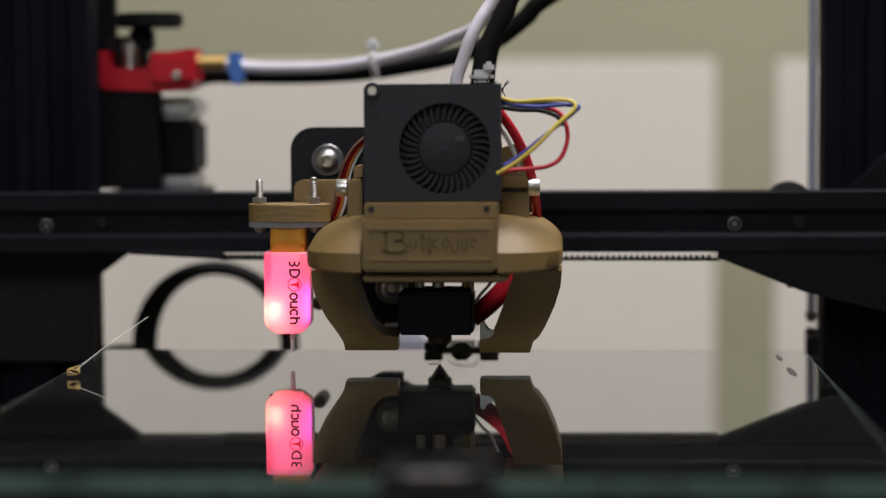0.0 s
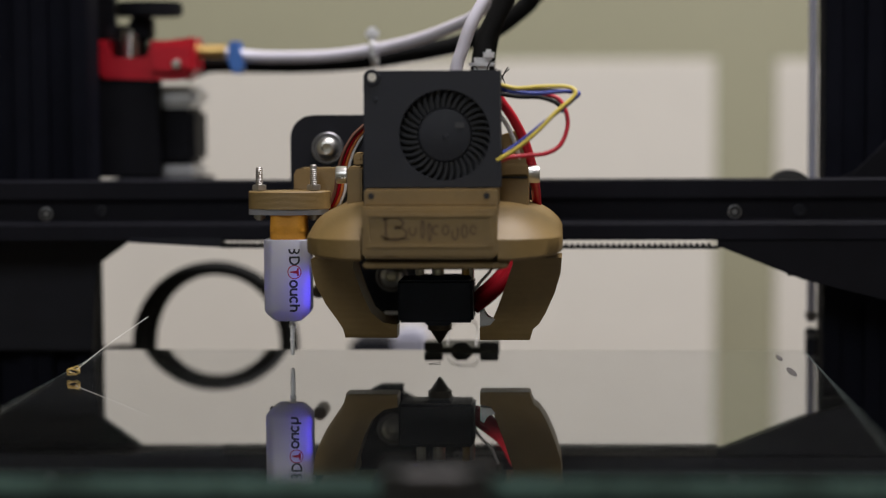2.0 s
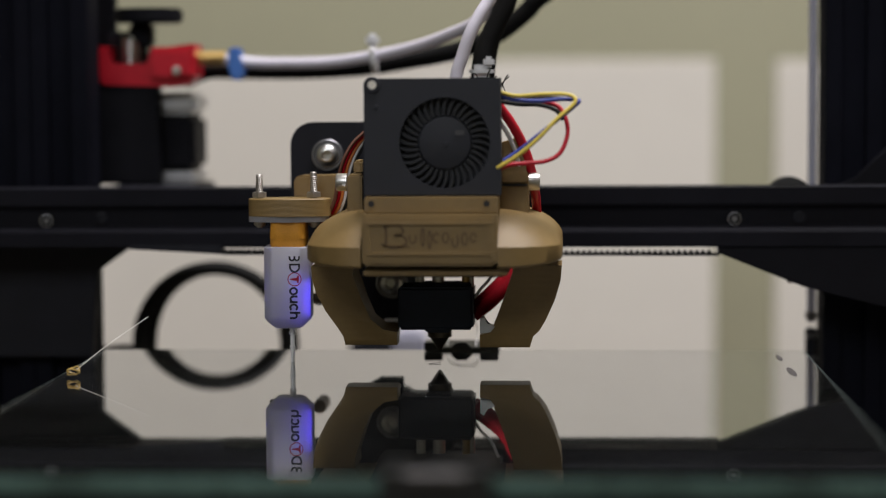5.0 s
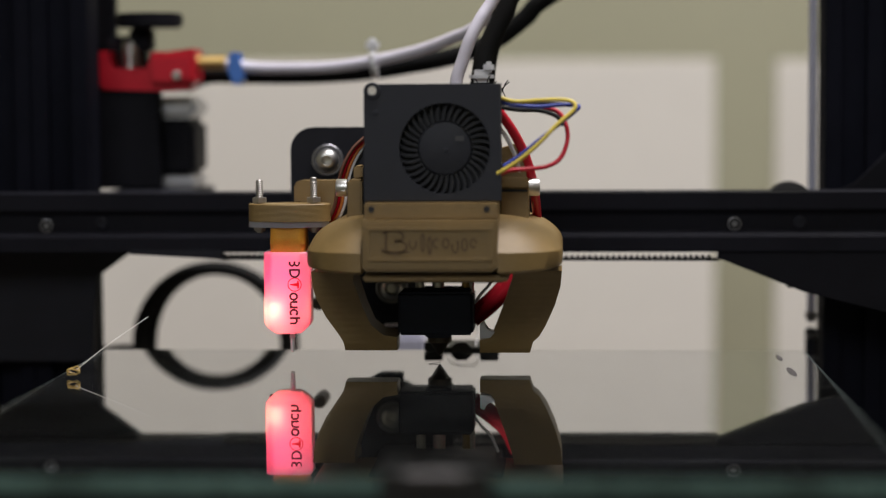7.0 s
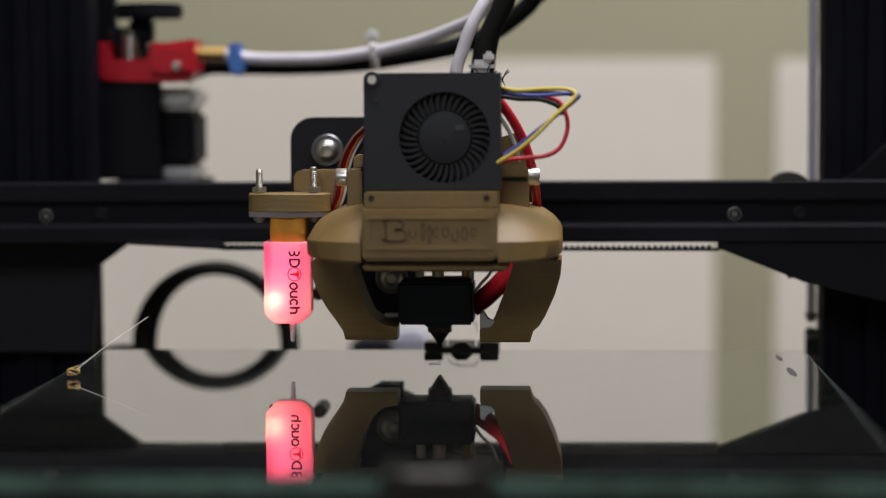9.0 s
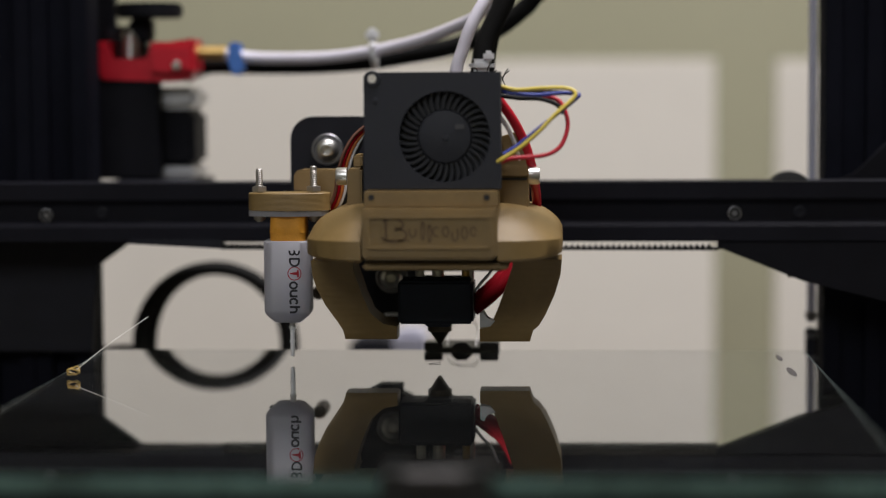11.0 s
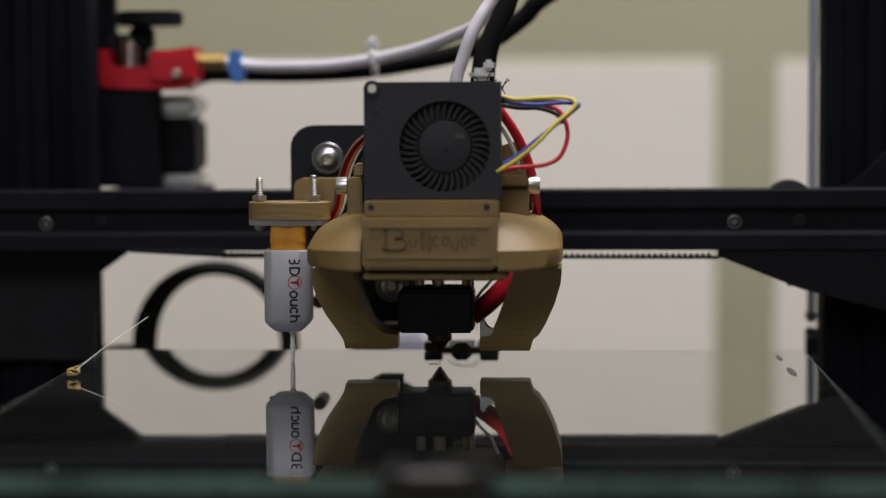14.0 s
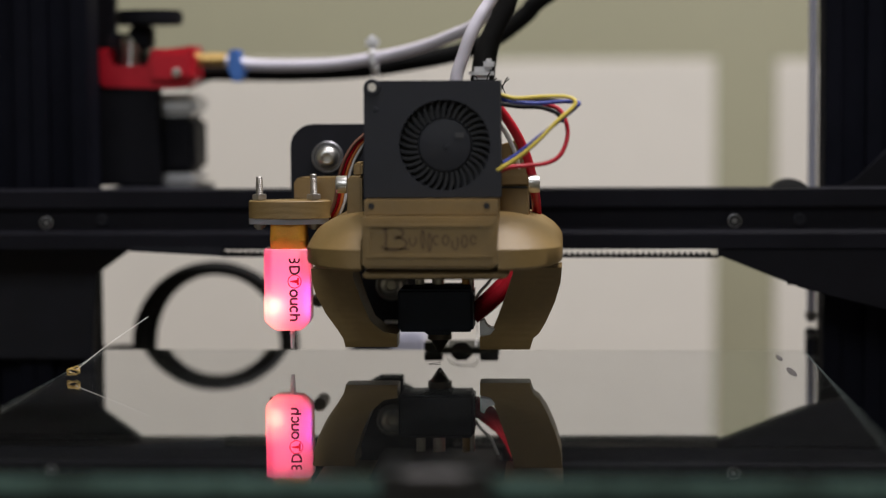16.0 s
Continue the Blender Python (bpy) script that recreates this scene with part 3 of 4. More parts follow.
# ---- tubes and cables that rise from the head and the extruder ----
def tubes():
    b = thing("bowden_tube", -80, 38, 97, "milky white guide tube looping from extruder to head", "tube")
    pts = [(-85.7, 63, 96.8), (-80.1, 63, 96.2), (-70.7, 62, 95.4), (-53.5, 57, 95.3), (-42.8, 53, 95.8), (-32.2, 48, 97.1), (-21.6, 42, 98.9), (-11.0, 34, 101.3), (-0.6, 24, 104.7), (8.7, 14, 108.8), (20, 4, 120), (30, -5, 131), (28, -13, 130), (17.5, -15, 119.5), (13.4, -16, 113.6), (10.9, -17, 109.8), (7.6, -18, 103.4), (5.0, -18, 96.1), (3.0, -18, 89.4), (2.0, -18, 76)]
    part("white_tube", hose(pts, 2.1, 16, 8), M_TUBE, b)
    c = thing("cable_sleeve", -75, 42, 93, "black braided cable sleeve with white cable ties", "cable")
    pts = [(-102.9, 78, 89.6), (-94.1, 76, 93.0), (-79.9, 73, 92.9), (-60.3, 68, 92.7), (-43.2, 63, 93.2), (-30.4, 58, 94.2), (-17.9, 53, 96.0), (-5.6, 49, 98.0), (4.6, 45, 100.6), (14.6, 42, 104.9), (24.4, 39, 112.2), (31.1, 37, 118.5), (58, 34, 134), (64, 20, 142), (52, 0, 146), (24.0, -2, 122.2), (18.1, -4, 111.9), (12.3, -6, 99.9), (10.5, -8, 90.6), (9.8, -8, 80)]
    part("sleeve", hose(pts, 3.2, 16, 8), M_SLEEVE, c)
    part("sleeve", hose([(20.3, 1, 124), (16.3, -1, 109.2), (13.4, -3, 99.9), (12.2, -5, 91.5), (11.9, -6, 80)], 3.0, 14, 8), M_SLEEVE, c)
    # white ties
    t = spun((-30.0, 52, 96.4), (1, 0, 0.1), [(4.2, -0.9), (4.4, -0.7), (4.4, 0.7), (4.2, 0.9)], 20)
    for v in t.verts:
        v.co.z = 96.6 + (v.co.z - 96.6) * 1.15
        v.co.y = 52 + (v.co.y - 52) * 2.3
    part("cable_tie", t, M_WHITE, c)
    part("tie_head", box(-32.1, -27.4, 40, 44, 100.6, 105.4, 1.2), M_WHITE, c)
    part("cable_tie", box(6.9, 15.0, -13.8, -9, 89.2, 93.6, 1.6), M_WHITE, c)
    part("tie_head", box(11.6, 15.1, -14.2, -10, 92.6, 96.2, 0.9), M_WHITE, c)
    frayed = None
    for k, (dx, dz, sx) in enumerate([(0, 0, -3), (3, -2, 5), (6, -3, 7), (8, -4, -4), (2, 1, 3), (7, -2, 4)]):
        x, z = 11.5 + dx, 88.8 + dz * 0.6
        frayed = hose([(x, -40, z - 1.5), (x + sx * 0.25, -42, z + 1.0), (x + sx * 0.5, -44, z + 1.6 + 0.4 * (k % 3))], 0.16, 6, 4, into=frayed)
    part("frayed_ends", frayed, M_RUBBER, c)
    return b, c


# ---- print head ----
def blower(head):
    fx0, fz0, fx1, fz1 = -21.8, 54.0, 19.2, 88.9
    cx, cz = 2.4, 69.6
    R = 13.6
    f = part("blower_housing", plate_with_hole(fx0, fx1, fz0, fz1, -74, -72.6, cx, cz, R), M_FAN, head, "charcoal plastic blower fan housing")
    part("back_wall", box(fx0 + 0.05, fx1 - 0.05, -66, -64.5, fz0 + 0.05, fz1 - 0.05, 0.4), M_FAN, f)
    part("side_wall", box(fx0, fx0 + 1.2, -72.55, -66.05, fz0, fz1 - 4), M_FAN, f)
    part("side_wall", box(fx1 - 1.2, fx1, -72.55, -66.05, fz0, fz1), M_FAN, f)
    part("side_wall", box(fx0 + 1.25, fx1 - 1.25, -72.55, -66.05, fz1 - 1.2, fz1), M_FAN, f)
    part("side_wall", box(fx0 + 1.25, fx1 - 1.25, -72.55, -66.05, fz0, fz0 + 1.2), M_FAN, f)
    part("impeller_floor", rod((cx, -69.4, cz), (0, 1, 0), 13.5, 0.6, 48), M_FAN_DARK, f)
    part("impeller_hub", spun((cx, -67.5, cz), (0, -1, 0), [(8.1, 0), (8.1, 4.4), (7.8, 4.9), (7.2, 5.1), (0.1, 5.1)], 48), M_FAN, f)
    part("bearing_dimple", spun((cx + 0.3, -72.6, cz - 0.4), (0, -1, 0), [(0.9, 0), (0.8, 0.25), (0.1, 0.3)], 16), M_FAN, f)
    n = 36
    proto = None
    for k in range(n):
        a = 2 * math.pi * k / n
        if proto is None:
            bm = bmesh.new()
            sec = []
            for r, da in ((8.2, 0.0), (10.2, -0.01), (12.0, -0.04), (13.9, -0.12)):
                sec.append((r, da))
            vs = []
            for y in (-72.2, -67.0):
                left = [bm.verts.new(Vector((r * math.cos(da), y, r * math.sin(da)))) for r, da in sec]
                right = [bm.verts.new(Vector((r * math.cos(da + 0.95 / r), y, r * math.sin(da + 0.95 / r)))) for r, da in sec]
                vs.append((left, right))
            (fl, fr), (bl, br) = vs
            for j in range(3):
                bm.faces.new((fl[j], fl[j + 1], fr[j + 1], fr[j]))
                bm.faces.new((bl[j], br[j], br[j + 1], bl[j + 1]))
                bm.faces.new((fl[j], bl[j], bl[j + 1], fl[j + 1]))
                bm.faces.new((fr[j], fr[j + 1], br[j + 1], br[j]))
            for v in bm.verts:
                v.co += Vector((cx, 0, cz))
            proto = part("blade", bm, M_FAN_DARK, f, at=(cx, 0, cz))
        else:
            o = proto.copy()
            scene.collection.objects.link(o)
            o.rotation_euler = (0, -a, 0)
    # ear with a screw hole at the corner, and a moulded mark
    ear = spun((-19.2, -73.9, 87.0), (0, -1, 0), [(2.5, 0), (2.5, 0.5), (2.3, 0.7), (1.55, 0.7), (1.5, 0.2), (1.5, 0.1)], 28)
    part("ear_ring", ear, M_FAN, f)
    # cream disc paints the light seen through the hole
    part("ear_hole", rod((-19.2, -74.4, 87.0), (0, 1, 0), 1.3, 0.4, 24), M_BOARD, f, "pale disc painted as light through the ear's hole")
    part("moulded_pip", spun((-18.2, -74.0, 80.4), (0, -1, 0), [(0.8, 0), (0.7, 0.25), (0.1, 0.3)], 16), M_FAN, f)
    part("hub_mark", box(5.5, 8.2, -72.85, -72.62, 71.8, 73.4, 0.05), mat("grey_mark", (0.06, 0.06, 0.065), 0.6), f)
    part("wire_outlet", box(16.7, 19.7, -73, -67, 61.4, 65.8, 0.6), M_FAN_DARK, f)
    return f


def arc(cx, cz, rx, rz, a0, a1, n=14):
    return [(cx + rx * math.cos(radians(a0 + (a1 - a0) * k / n)), cz + rz * math.sin(radians(a0 + (a1 - a0) * k / n))) for k in range(n + 1)]


def ribbon(points, w, y, into=None):
    """A flat raised stroke of width w along (x, z) points on a front at y."""
    bm = bmesh.new()
    rows = []
    for k, p in enumerate(points):
        p0, p1 = Vector(points[max(k - 1, 0)]), Vector(points[min(k + 1, len(points) - 1)])
        d = (p1 - p0).normalized() * w / 2
        sides = ((p[0] - d.y, p[1] + d.x), (p[0] + d.y, p[1] - d.x))
        rows.append([bm.verts.new((x, yy, z)) for yy in (y, y - 0.1) for x, z in sides])
    for a, b in zip(rows, rows[1:]):
        for i, j in ((0, 1), (1, 3), (3, 2), (2, 0)):
            bm.faces.new((a[i], a[j], b[j], b[i]))
    for r in (rows[0], rows[-1]):
        bm.faces.new((r[0], r[1], r[3], r[2]))
    return merge(into, bm) if into else bm


def duct(head):
    d = part("duct_front", prism([(-22.2, 34.4), (-20.9, 33.1), (16.5, 33.0), (18.2, 34.4), (18.4, 48.5), (-22.1, 48.6)], -80, -60, 0.8), M_GOLD, head, "gold printed plastic fan duct")
    part("mount_tab", box(-21.7, 18.5, -77, -62, 48.4, 53.6, 0.5), M_GOLD, d)
    for u in (657, 861):
        x = {657: -19.5, 861: 15.0}[u]
        # dark disc stands in for the shade inside the hole
        part("screw_hole", rod((x, -77.05, 51.6), (0, 1, 0), 0.95, 0.3, 20), M_SLOT, d)
    # raised frame round the sunk name field
    x0, x1, z0, z1 = -20.8, 16.7, 36.3, 46.5
    bm = box(x0, x1, -80.7, -80.02, z1 - 1.1, z1, 0.15)
    box(x0, x1, -80.7, -80.02, z0, z0 + 1.1, 0.15, into=bm)
    box(x0, x0 + 1.1, -80.7, -80.02, z0 + 1.12, z1 - 1.12, 0.15, into=bm)
    box(x1 - 1.1, x1, -80.7, -80.02, z0 + 1.12, z1 - 1.12, 0.15, into=bm)
    part("name_frame", bm, M_GOLD, d)
    # name: plain raised loops and strokes, darker in place of engraving shade
    yn = -80.06
    marks = ribbon([(-14.9, 39.6), (-14.9, 45.4)], 0.8, yn)
    ribbon(arc(-13.0, 43.7, 3.3, 1.7, -80, 150), 0.7, yn, marks)
    ribbon(arc(-12.6, 40.6, 3.9, 2.0, -160, 85), 0.7, yn, marks)
    x = -6.9
    for w, h, drop, turn, sweep in ((1.0, 1.6, 0, 150, 240), (0.5, 2.7, 0.2, 0, 360), (0.5, 2.6, -0.6, 0, 360), (0.9, 1.3, 0, 40, 260), (0.9, 1.4, 0, 0, 360), (0.9, 2.0, -0.8, 160, 250), (0.8, 1.8, -0.4, 0, 360), (0.8, 1.3, 0, 0, 330)):
        ribbon(arc(x, 41.6 + drop, w, h, turn, turn + sweep), 0.55, yn, marks)
        x += w * 2 + 1.0
    ribbon([(-15.5, 39.1), (-8.0, 39.0)], 0.5, yn, marks)
    part("name_mark", marks, M_GOLD_DARK, d, smooth=False)["kind"] = "stuff"
    # rounded shoulders at both sides
    for inner, outer in ((-22.6, -40.6), (18.3, 37.4)):
        secs = []
        zb, zm, ztop = 32.2, 38.6, 48.8
        for k in range(15):
            u = math.sin(k / 14 * math.pi / 2)
            c = math.sqrt(max(0.0, 1 - (u * 0.995) ** 2))
            x = inner + (outer - inner) * u
            yf, zt = -60 - 19 * c ** 0.8, zm + (ztop - zm) * c ** 1.15
            low = zb + (1 - c) * 2.4
            ring = [(x, -26, low), (x, yf + 1.0, low), (x, yf, low + 0.8), (x, yf, zm)]
            for j in range(1, 7):
                ring.append((x, yf + 16 * (j / 6) ** 1.1, zm + (zt - zm) * (1 - (1 - j / 6) ** 1.6) + 0.02 * j))
            secs.append(ring + [(x, -26, zt + 0.15)])
        part("shoulder", loft(secs), M_GOLD, d)
    part("underside", box(-22.3, 21.3, -76, -40, 29.8, 31.8, 0.5), M_GOLD, d)
    # dark slab stands in for the shade below the duct
    part("air_slot", box(-21.4, 19.6, -74, -42, 29.3, 29.8 - 0.05, 0.1), M_SLOT, d)
    # legs that lead the air down to the nozzle
    left = [(-41.5, 30.3), (-41.2, 25.7), (-40.0, 21.3), (-37.3, 15.9), (-33.6, 11.0), (-32.0, 8.7), (-31.3, 6.2), (-14.8, 6.2), (-14.8, 9.8), (-19.2, 10.5), (-23.2, 13.7), (-25.8, 19.5), (-28.4, 27.5), (-28.0, 30.3)]
    right = [(37.2, 30.6), (36.8, 25.7), (35.0, 19.5), (32.1, 13.2), (30.0, 9.8), (28.2, 8.4), (27.1, 5.0), (11.3, 5.0), (11.3, 8.6), (14.7, 9.4), (16.8, 14.1), (19.2, 20.4), (21.9, 28.5), (21.9, 30.6)]
    for side, reach in ((left, 1.3), (right, 0.7)):
        side = [(x, z - reach * max(0.0, 1 - (z - 5) / 12)) for x, z in side]
        low = min(z for x, z in side)
        feet = [x for x, z in side if z < low + 5]
        mid = (min(feet) + max(feet)) / 2
        secs = []
        for y, raised, shrink in ((-43, 0.4, 0.985), (-42.6, 0.0, 1.0), (-34, 0.0, 1.0), (-29.5, 0.4, 0.95), (-27, 1.3, 0.82), (-26, 3.0, 0.6)):
            ring = []
            for x, z in side:
                k = max(0.0, 1 - (z - low) / 6)
                ring.append((mid + (x - mid) * (1 + (shrink - 1) * k), y - 4 * max(0.0, (z - 12) / 18) * (y < -40), z + raised * k))
            secs.append(ring)
        part("leg", loft(secs), M_GOLD, d)
    part("broken_clip", prism([(11.4, 8.9), (11.4, 13.2), (12.6, 13.9), (13.7, 11.5), (16.2, 11.0), (14.7, 9.2)], -44, -38, 0.3), M_ALU, d)
    # upright side arms
    part("side_arm", box(-28.7, -24.1, -58, -36, 46.6, 59.6, 0.6), M_GOLD, d)
    part("side_arm", box(-27.3, -24.5, -52, -40, 59.6, 63.7, 0.6), M_GOLD, d)
    part("side_arm", box(18.4, 27.1, -58, -36, 46.6, 59.6, 0.6), M_GOLD, d)
    part("side_arm", prism([(18.7, 59.3), (26.4, 59.2), (26.1, 67.6), (22.9, 70.3), (18.7, 69.1)], -52, -40, 0.6), M_GOLD, d)
    part("arm_strap", box(18.5, 27.0, -59.0, -58.05, 57.0, 60.4, 0.3), M_GOLD, d)
    part("arm_seam", box(18.6, 26.8, -58.6, -58.05, 55.9, 56.6, 0.1), M_SLOT, d)
    for sx, ux in ((-1, -29.4), (1, 27.0)):
        part("side_screw", spun((ux, -50, 56.9), (sx, 0, 0), [(2.75, 0.1), (2.75, 3.0), (2.5, 3.5), (1.4, 3.5), (1.4, 2), (0.05, 2)], 28), M_STEEL, d)
    # pad where the blower sits
    part("blower_socket", box(-21.4, 17.9, -64.4, -40, 48.8, 56.4, 0.6), M_GOLD, d)
    part("heatsink_cover", box(-23.4, 17.2, -62, -8, 30.8, 71.3, 1.5), M_BLACK, d)
    return d


def print_head():
    h = thing("print_head", -3, -30, 3, "print head with black blower and gold printed air duct", "print head")
    # carriage plate with rounded corners on wheels
    px0, px1, pz0, pz1 = -52.7, 0.8, 6.6, 75.0
    r = 7.5
    pts = [(px0 + r - r * math.cos(a), pz1 - r + r * math.sin(a)) for a in [k * math.pi / 12 for k in range(7)]]
    pts += [(px1, pz1), (px1, 24.4), (-15.7, 24.4), (-15.7, pz0)]
    pts += [(-23.2, pz0), (-28.3, 9.4), (-30.2, 23.4), (-36.8, 29.1), (px0, 36.6)]
    c = part("carriage_plate", prism(pts, -8, -5, 0.3), M_BLACK, h, "black steel carriage plate")
    # white lip stands in for the highlight on the bright edge
    part("plate_lip", box(-21.8, -16.6, -10.5, -8.05, 8.9, 9.9, 0.3), M_PIN, h)
    for x, z in ((-40.3, 64.1), (-19.3, 21.6)):
        part("wheel_bolt", spun((x, -8, z), (0, -1, 0), [(3.7, 0.05), (3.7, 1.3), (3.5, 2.0), (3.0, 2.7), (2.2, 3.2), (1.75, 3.3), (1.6, 3.1), (1.55, 1.0), (0.05, 0.9)], 32), M_STEEL, c, "bright button-head bolt")
        part("washer", spun((x, -8.05, z), (0, -1, 0), [(5.3, 0.05), (5.3, 0.7), (5.0, 0.95), (4.6, 0.95), (4.3, 0.3)], 36), M_RIM, c)
        part("wheel", spun((x, 9.0, z + (0.2 if z > 50 else -0.6)), (0, -1, 0), [(8, -4), (9.5, -2), (9.0, 0), (9.5, 2), (8, 4)], 36), M_RUBBER, c)
    part("eccentric_nut", spun((-43.8, -8.2, 16.5), (0, -1, 0), [(2.3, -12), (2.3, 0.4), (1.9, 0.8), (1.1, 0.8), (1.1, 0.2), (0.05, 0.2)], 20), M_DARK_STEEL, c)
    blower(h)
    duct(h)
    # heater block in its silicone sock, nozzle, throat
    s = part("silicone_sock", box(-15.1, 9.0, -37, -19, 9.1, 22.8, 0.9, 3), M_SOCK, h, "black silicone sock on the heater block")
    part("sock_lip", prism([(-6.9, 9.2), (2.1, 9.2), (1.2, 8.0), (-5.8, 8.0)], -35, -21, 0.3), M_SOCK, s)
    nx = -2.3
    part("nozzle", spun((nx, -27, 1.6), (0, 0, 1), [(0.4, 0), (0.5, 0.05), (3.0, 3.9), (3.9, 4.3), (3.9, 6.4), (3.0, 6.5)], 12), M_DARK_STEEL, h, "dark brass nozzle")
    for u, rr, mt in ((-8.6, 1.5, M_STEEL), (-2.7, 2.0, M_STEEL), (6.2, 1.3, M_BRASS), (8.0, 0.9, M_STEEL)):
        part("throat_post", rod((u, -27, 24.3), (0, 0, 1), rr, 9, 20), mt, h)
    part("sock_rim", box(-10.7, 8.2, -33, -22, 22.2, 23.6, 0.5), M_SOCK, s)
    # red heater wires in a wide sleeve, and the bundle on the far side
    part("heater_wire", hose([(8.6, -24, 15.3), (14.0, -22, 19.6), (18.6, -18, 24.5), (21.9, -14, 31.6)], 2.1, 14, 8), M_DARK_RED, h, "dark red heater wire sleeve")
    part("heater_wire", hose([(8.6, -26, 12.8), (14.8, -24, 17.7), (20.2, -20, 23.6), (23.4, -16, 31.6)], 2.3, 14, 8), M_DARK_RED, h, "dark red heater wire sleeve")
    part("sensor_wire", hose([(9.0, -28, 18.5), (11.2, -28, 21.6), (14.1, -26, 24.9), (16.3, -24, 30.4)], 0.5, 8, 6), M_WHITE, h)
    part("red_wire", hose([(17.8, -58, 80.9), (22.3, -56, 74.4), (25.9, -52, 66.9), (28.1, -48, 58.9), (29.1, -34, 49.6), (29.3, -30, 43.1)], 1.5, 10, 8), M_RED_WIRE, h)
    part("white_wire", hose([(17.8, -58, 76.2), (20.5, -57, 72.2), (22.9, -55, 66.9), (24.7, -50, 59.9)], 0.7, 8, 6), M_WHITE, h)
    # thin looped fan leads
    lead = lambda name, pts, m, r=0.62: part(name, hose(pts, r, 10, 8), m, h)
    lead("yellow_wire", [(18.5, -66, 84.7), (23.8, -67, 83.5), (31.5, -68, 83.9), (38.3, -69, 83.9), (41.3, -70, 82.7), (40.7, -71, 80.7), (35.8, -73, 76.4), (29.9, -74, 70.4), (23.9, -74, 65.5), (18.0, -73.6, 62.0)], M_YELLOW)
    lead("blue_wire", [(18.5, -65, 83.8), (22.1, -66, 82.5), (29.8, -66, 81.9), (38.3, -66, 82.4), (42.4, -67, 82.0), (41.0, -68, 80.2), (35.7, -70, 76.0), (29.8, -70, 71.3), (23.8, -70, 66.6), (18.6, -71, 63.3)], M_BLUE_WIRE)
    lead("black_wire", [(18.4, -62, 81.8), (24.6, -63, 80.9), (30.6, -64, 80.7), (35.7, -64, 79.0), (37.9, -64, 76.2)], M_RUBBER, 0.7)
    lead("black_wire", [(18.4, -60, 82.8), (26.3, -60, 82.8), (34.8, -62, 82.7), (40.3, -62, 82.2)], M_RUBBER, 0.6)
    lead("red_wire", [(31.4, -62, 81.7), (36.2, -63, 80.3), (38.6, -64, 76.2), (39.0, -65, 71.5), (36.9, -67, 66.4), (32.9, -69, 64.0), (27.2, -70, 63.3), (22.2, -71, 62.9), (18.3, -71, 61.6)], M_RED_WIRE, 0.68)
    # probe leads on the near side
    for k, m in enumerate((M_BROWN, M_DARK_RED, M_ORANGE_WIRE, M_WHITE, M_RUBBER)):
        o = k * 0.95
        lead("probe_wire", [(-25.9 + o, -30 + o, 72.1), (-29.6 + o, -31 + o, 68.5), (-32.5 + o, -32 + o, 63.3), (-34.4 + o, -32 + o, 56.9), (-35.5 + o, -32 + o, 50.4), (-38.2 + o, -31 + o, 45.4), (-43.4 + o * 0.6, -24 + o, 41.5)], m, 0.55)
    return h


# ---- touch probe on its bracket ----
def rounded_square(x, y, z, w, d, r, n=6):
    out = []
    for cx, cy, a0 in ((x + w - r, y + d - r, 0), (x - w + r, y + d - r, 90), (x - w + r, y - d + r, 180), (x + w - r, y - d + r, 270)):
        for k in range(n):
            a = radians(a0 + 90 * k / (n - 1))
            out.append((cx + r * math.cos(a), cy + r * math.sin(a), z))
    return out


PX, PY = -50.2, -32.0


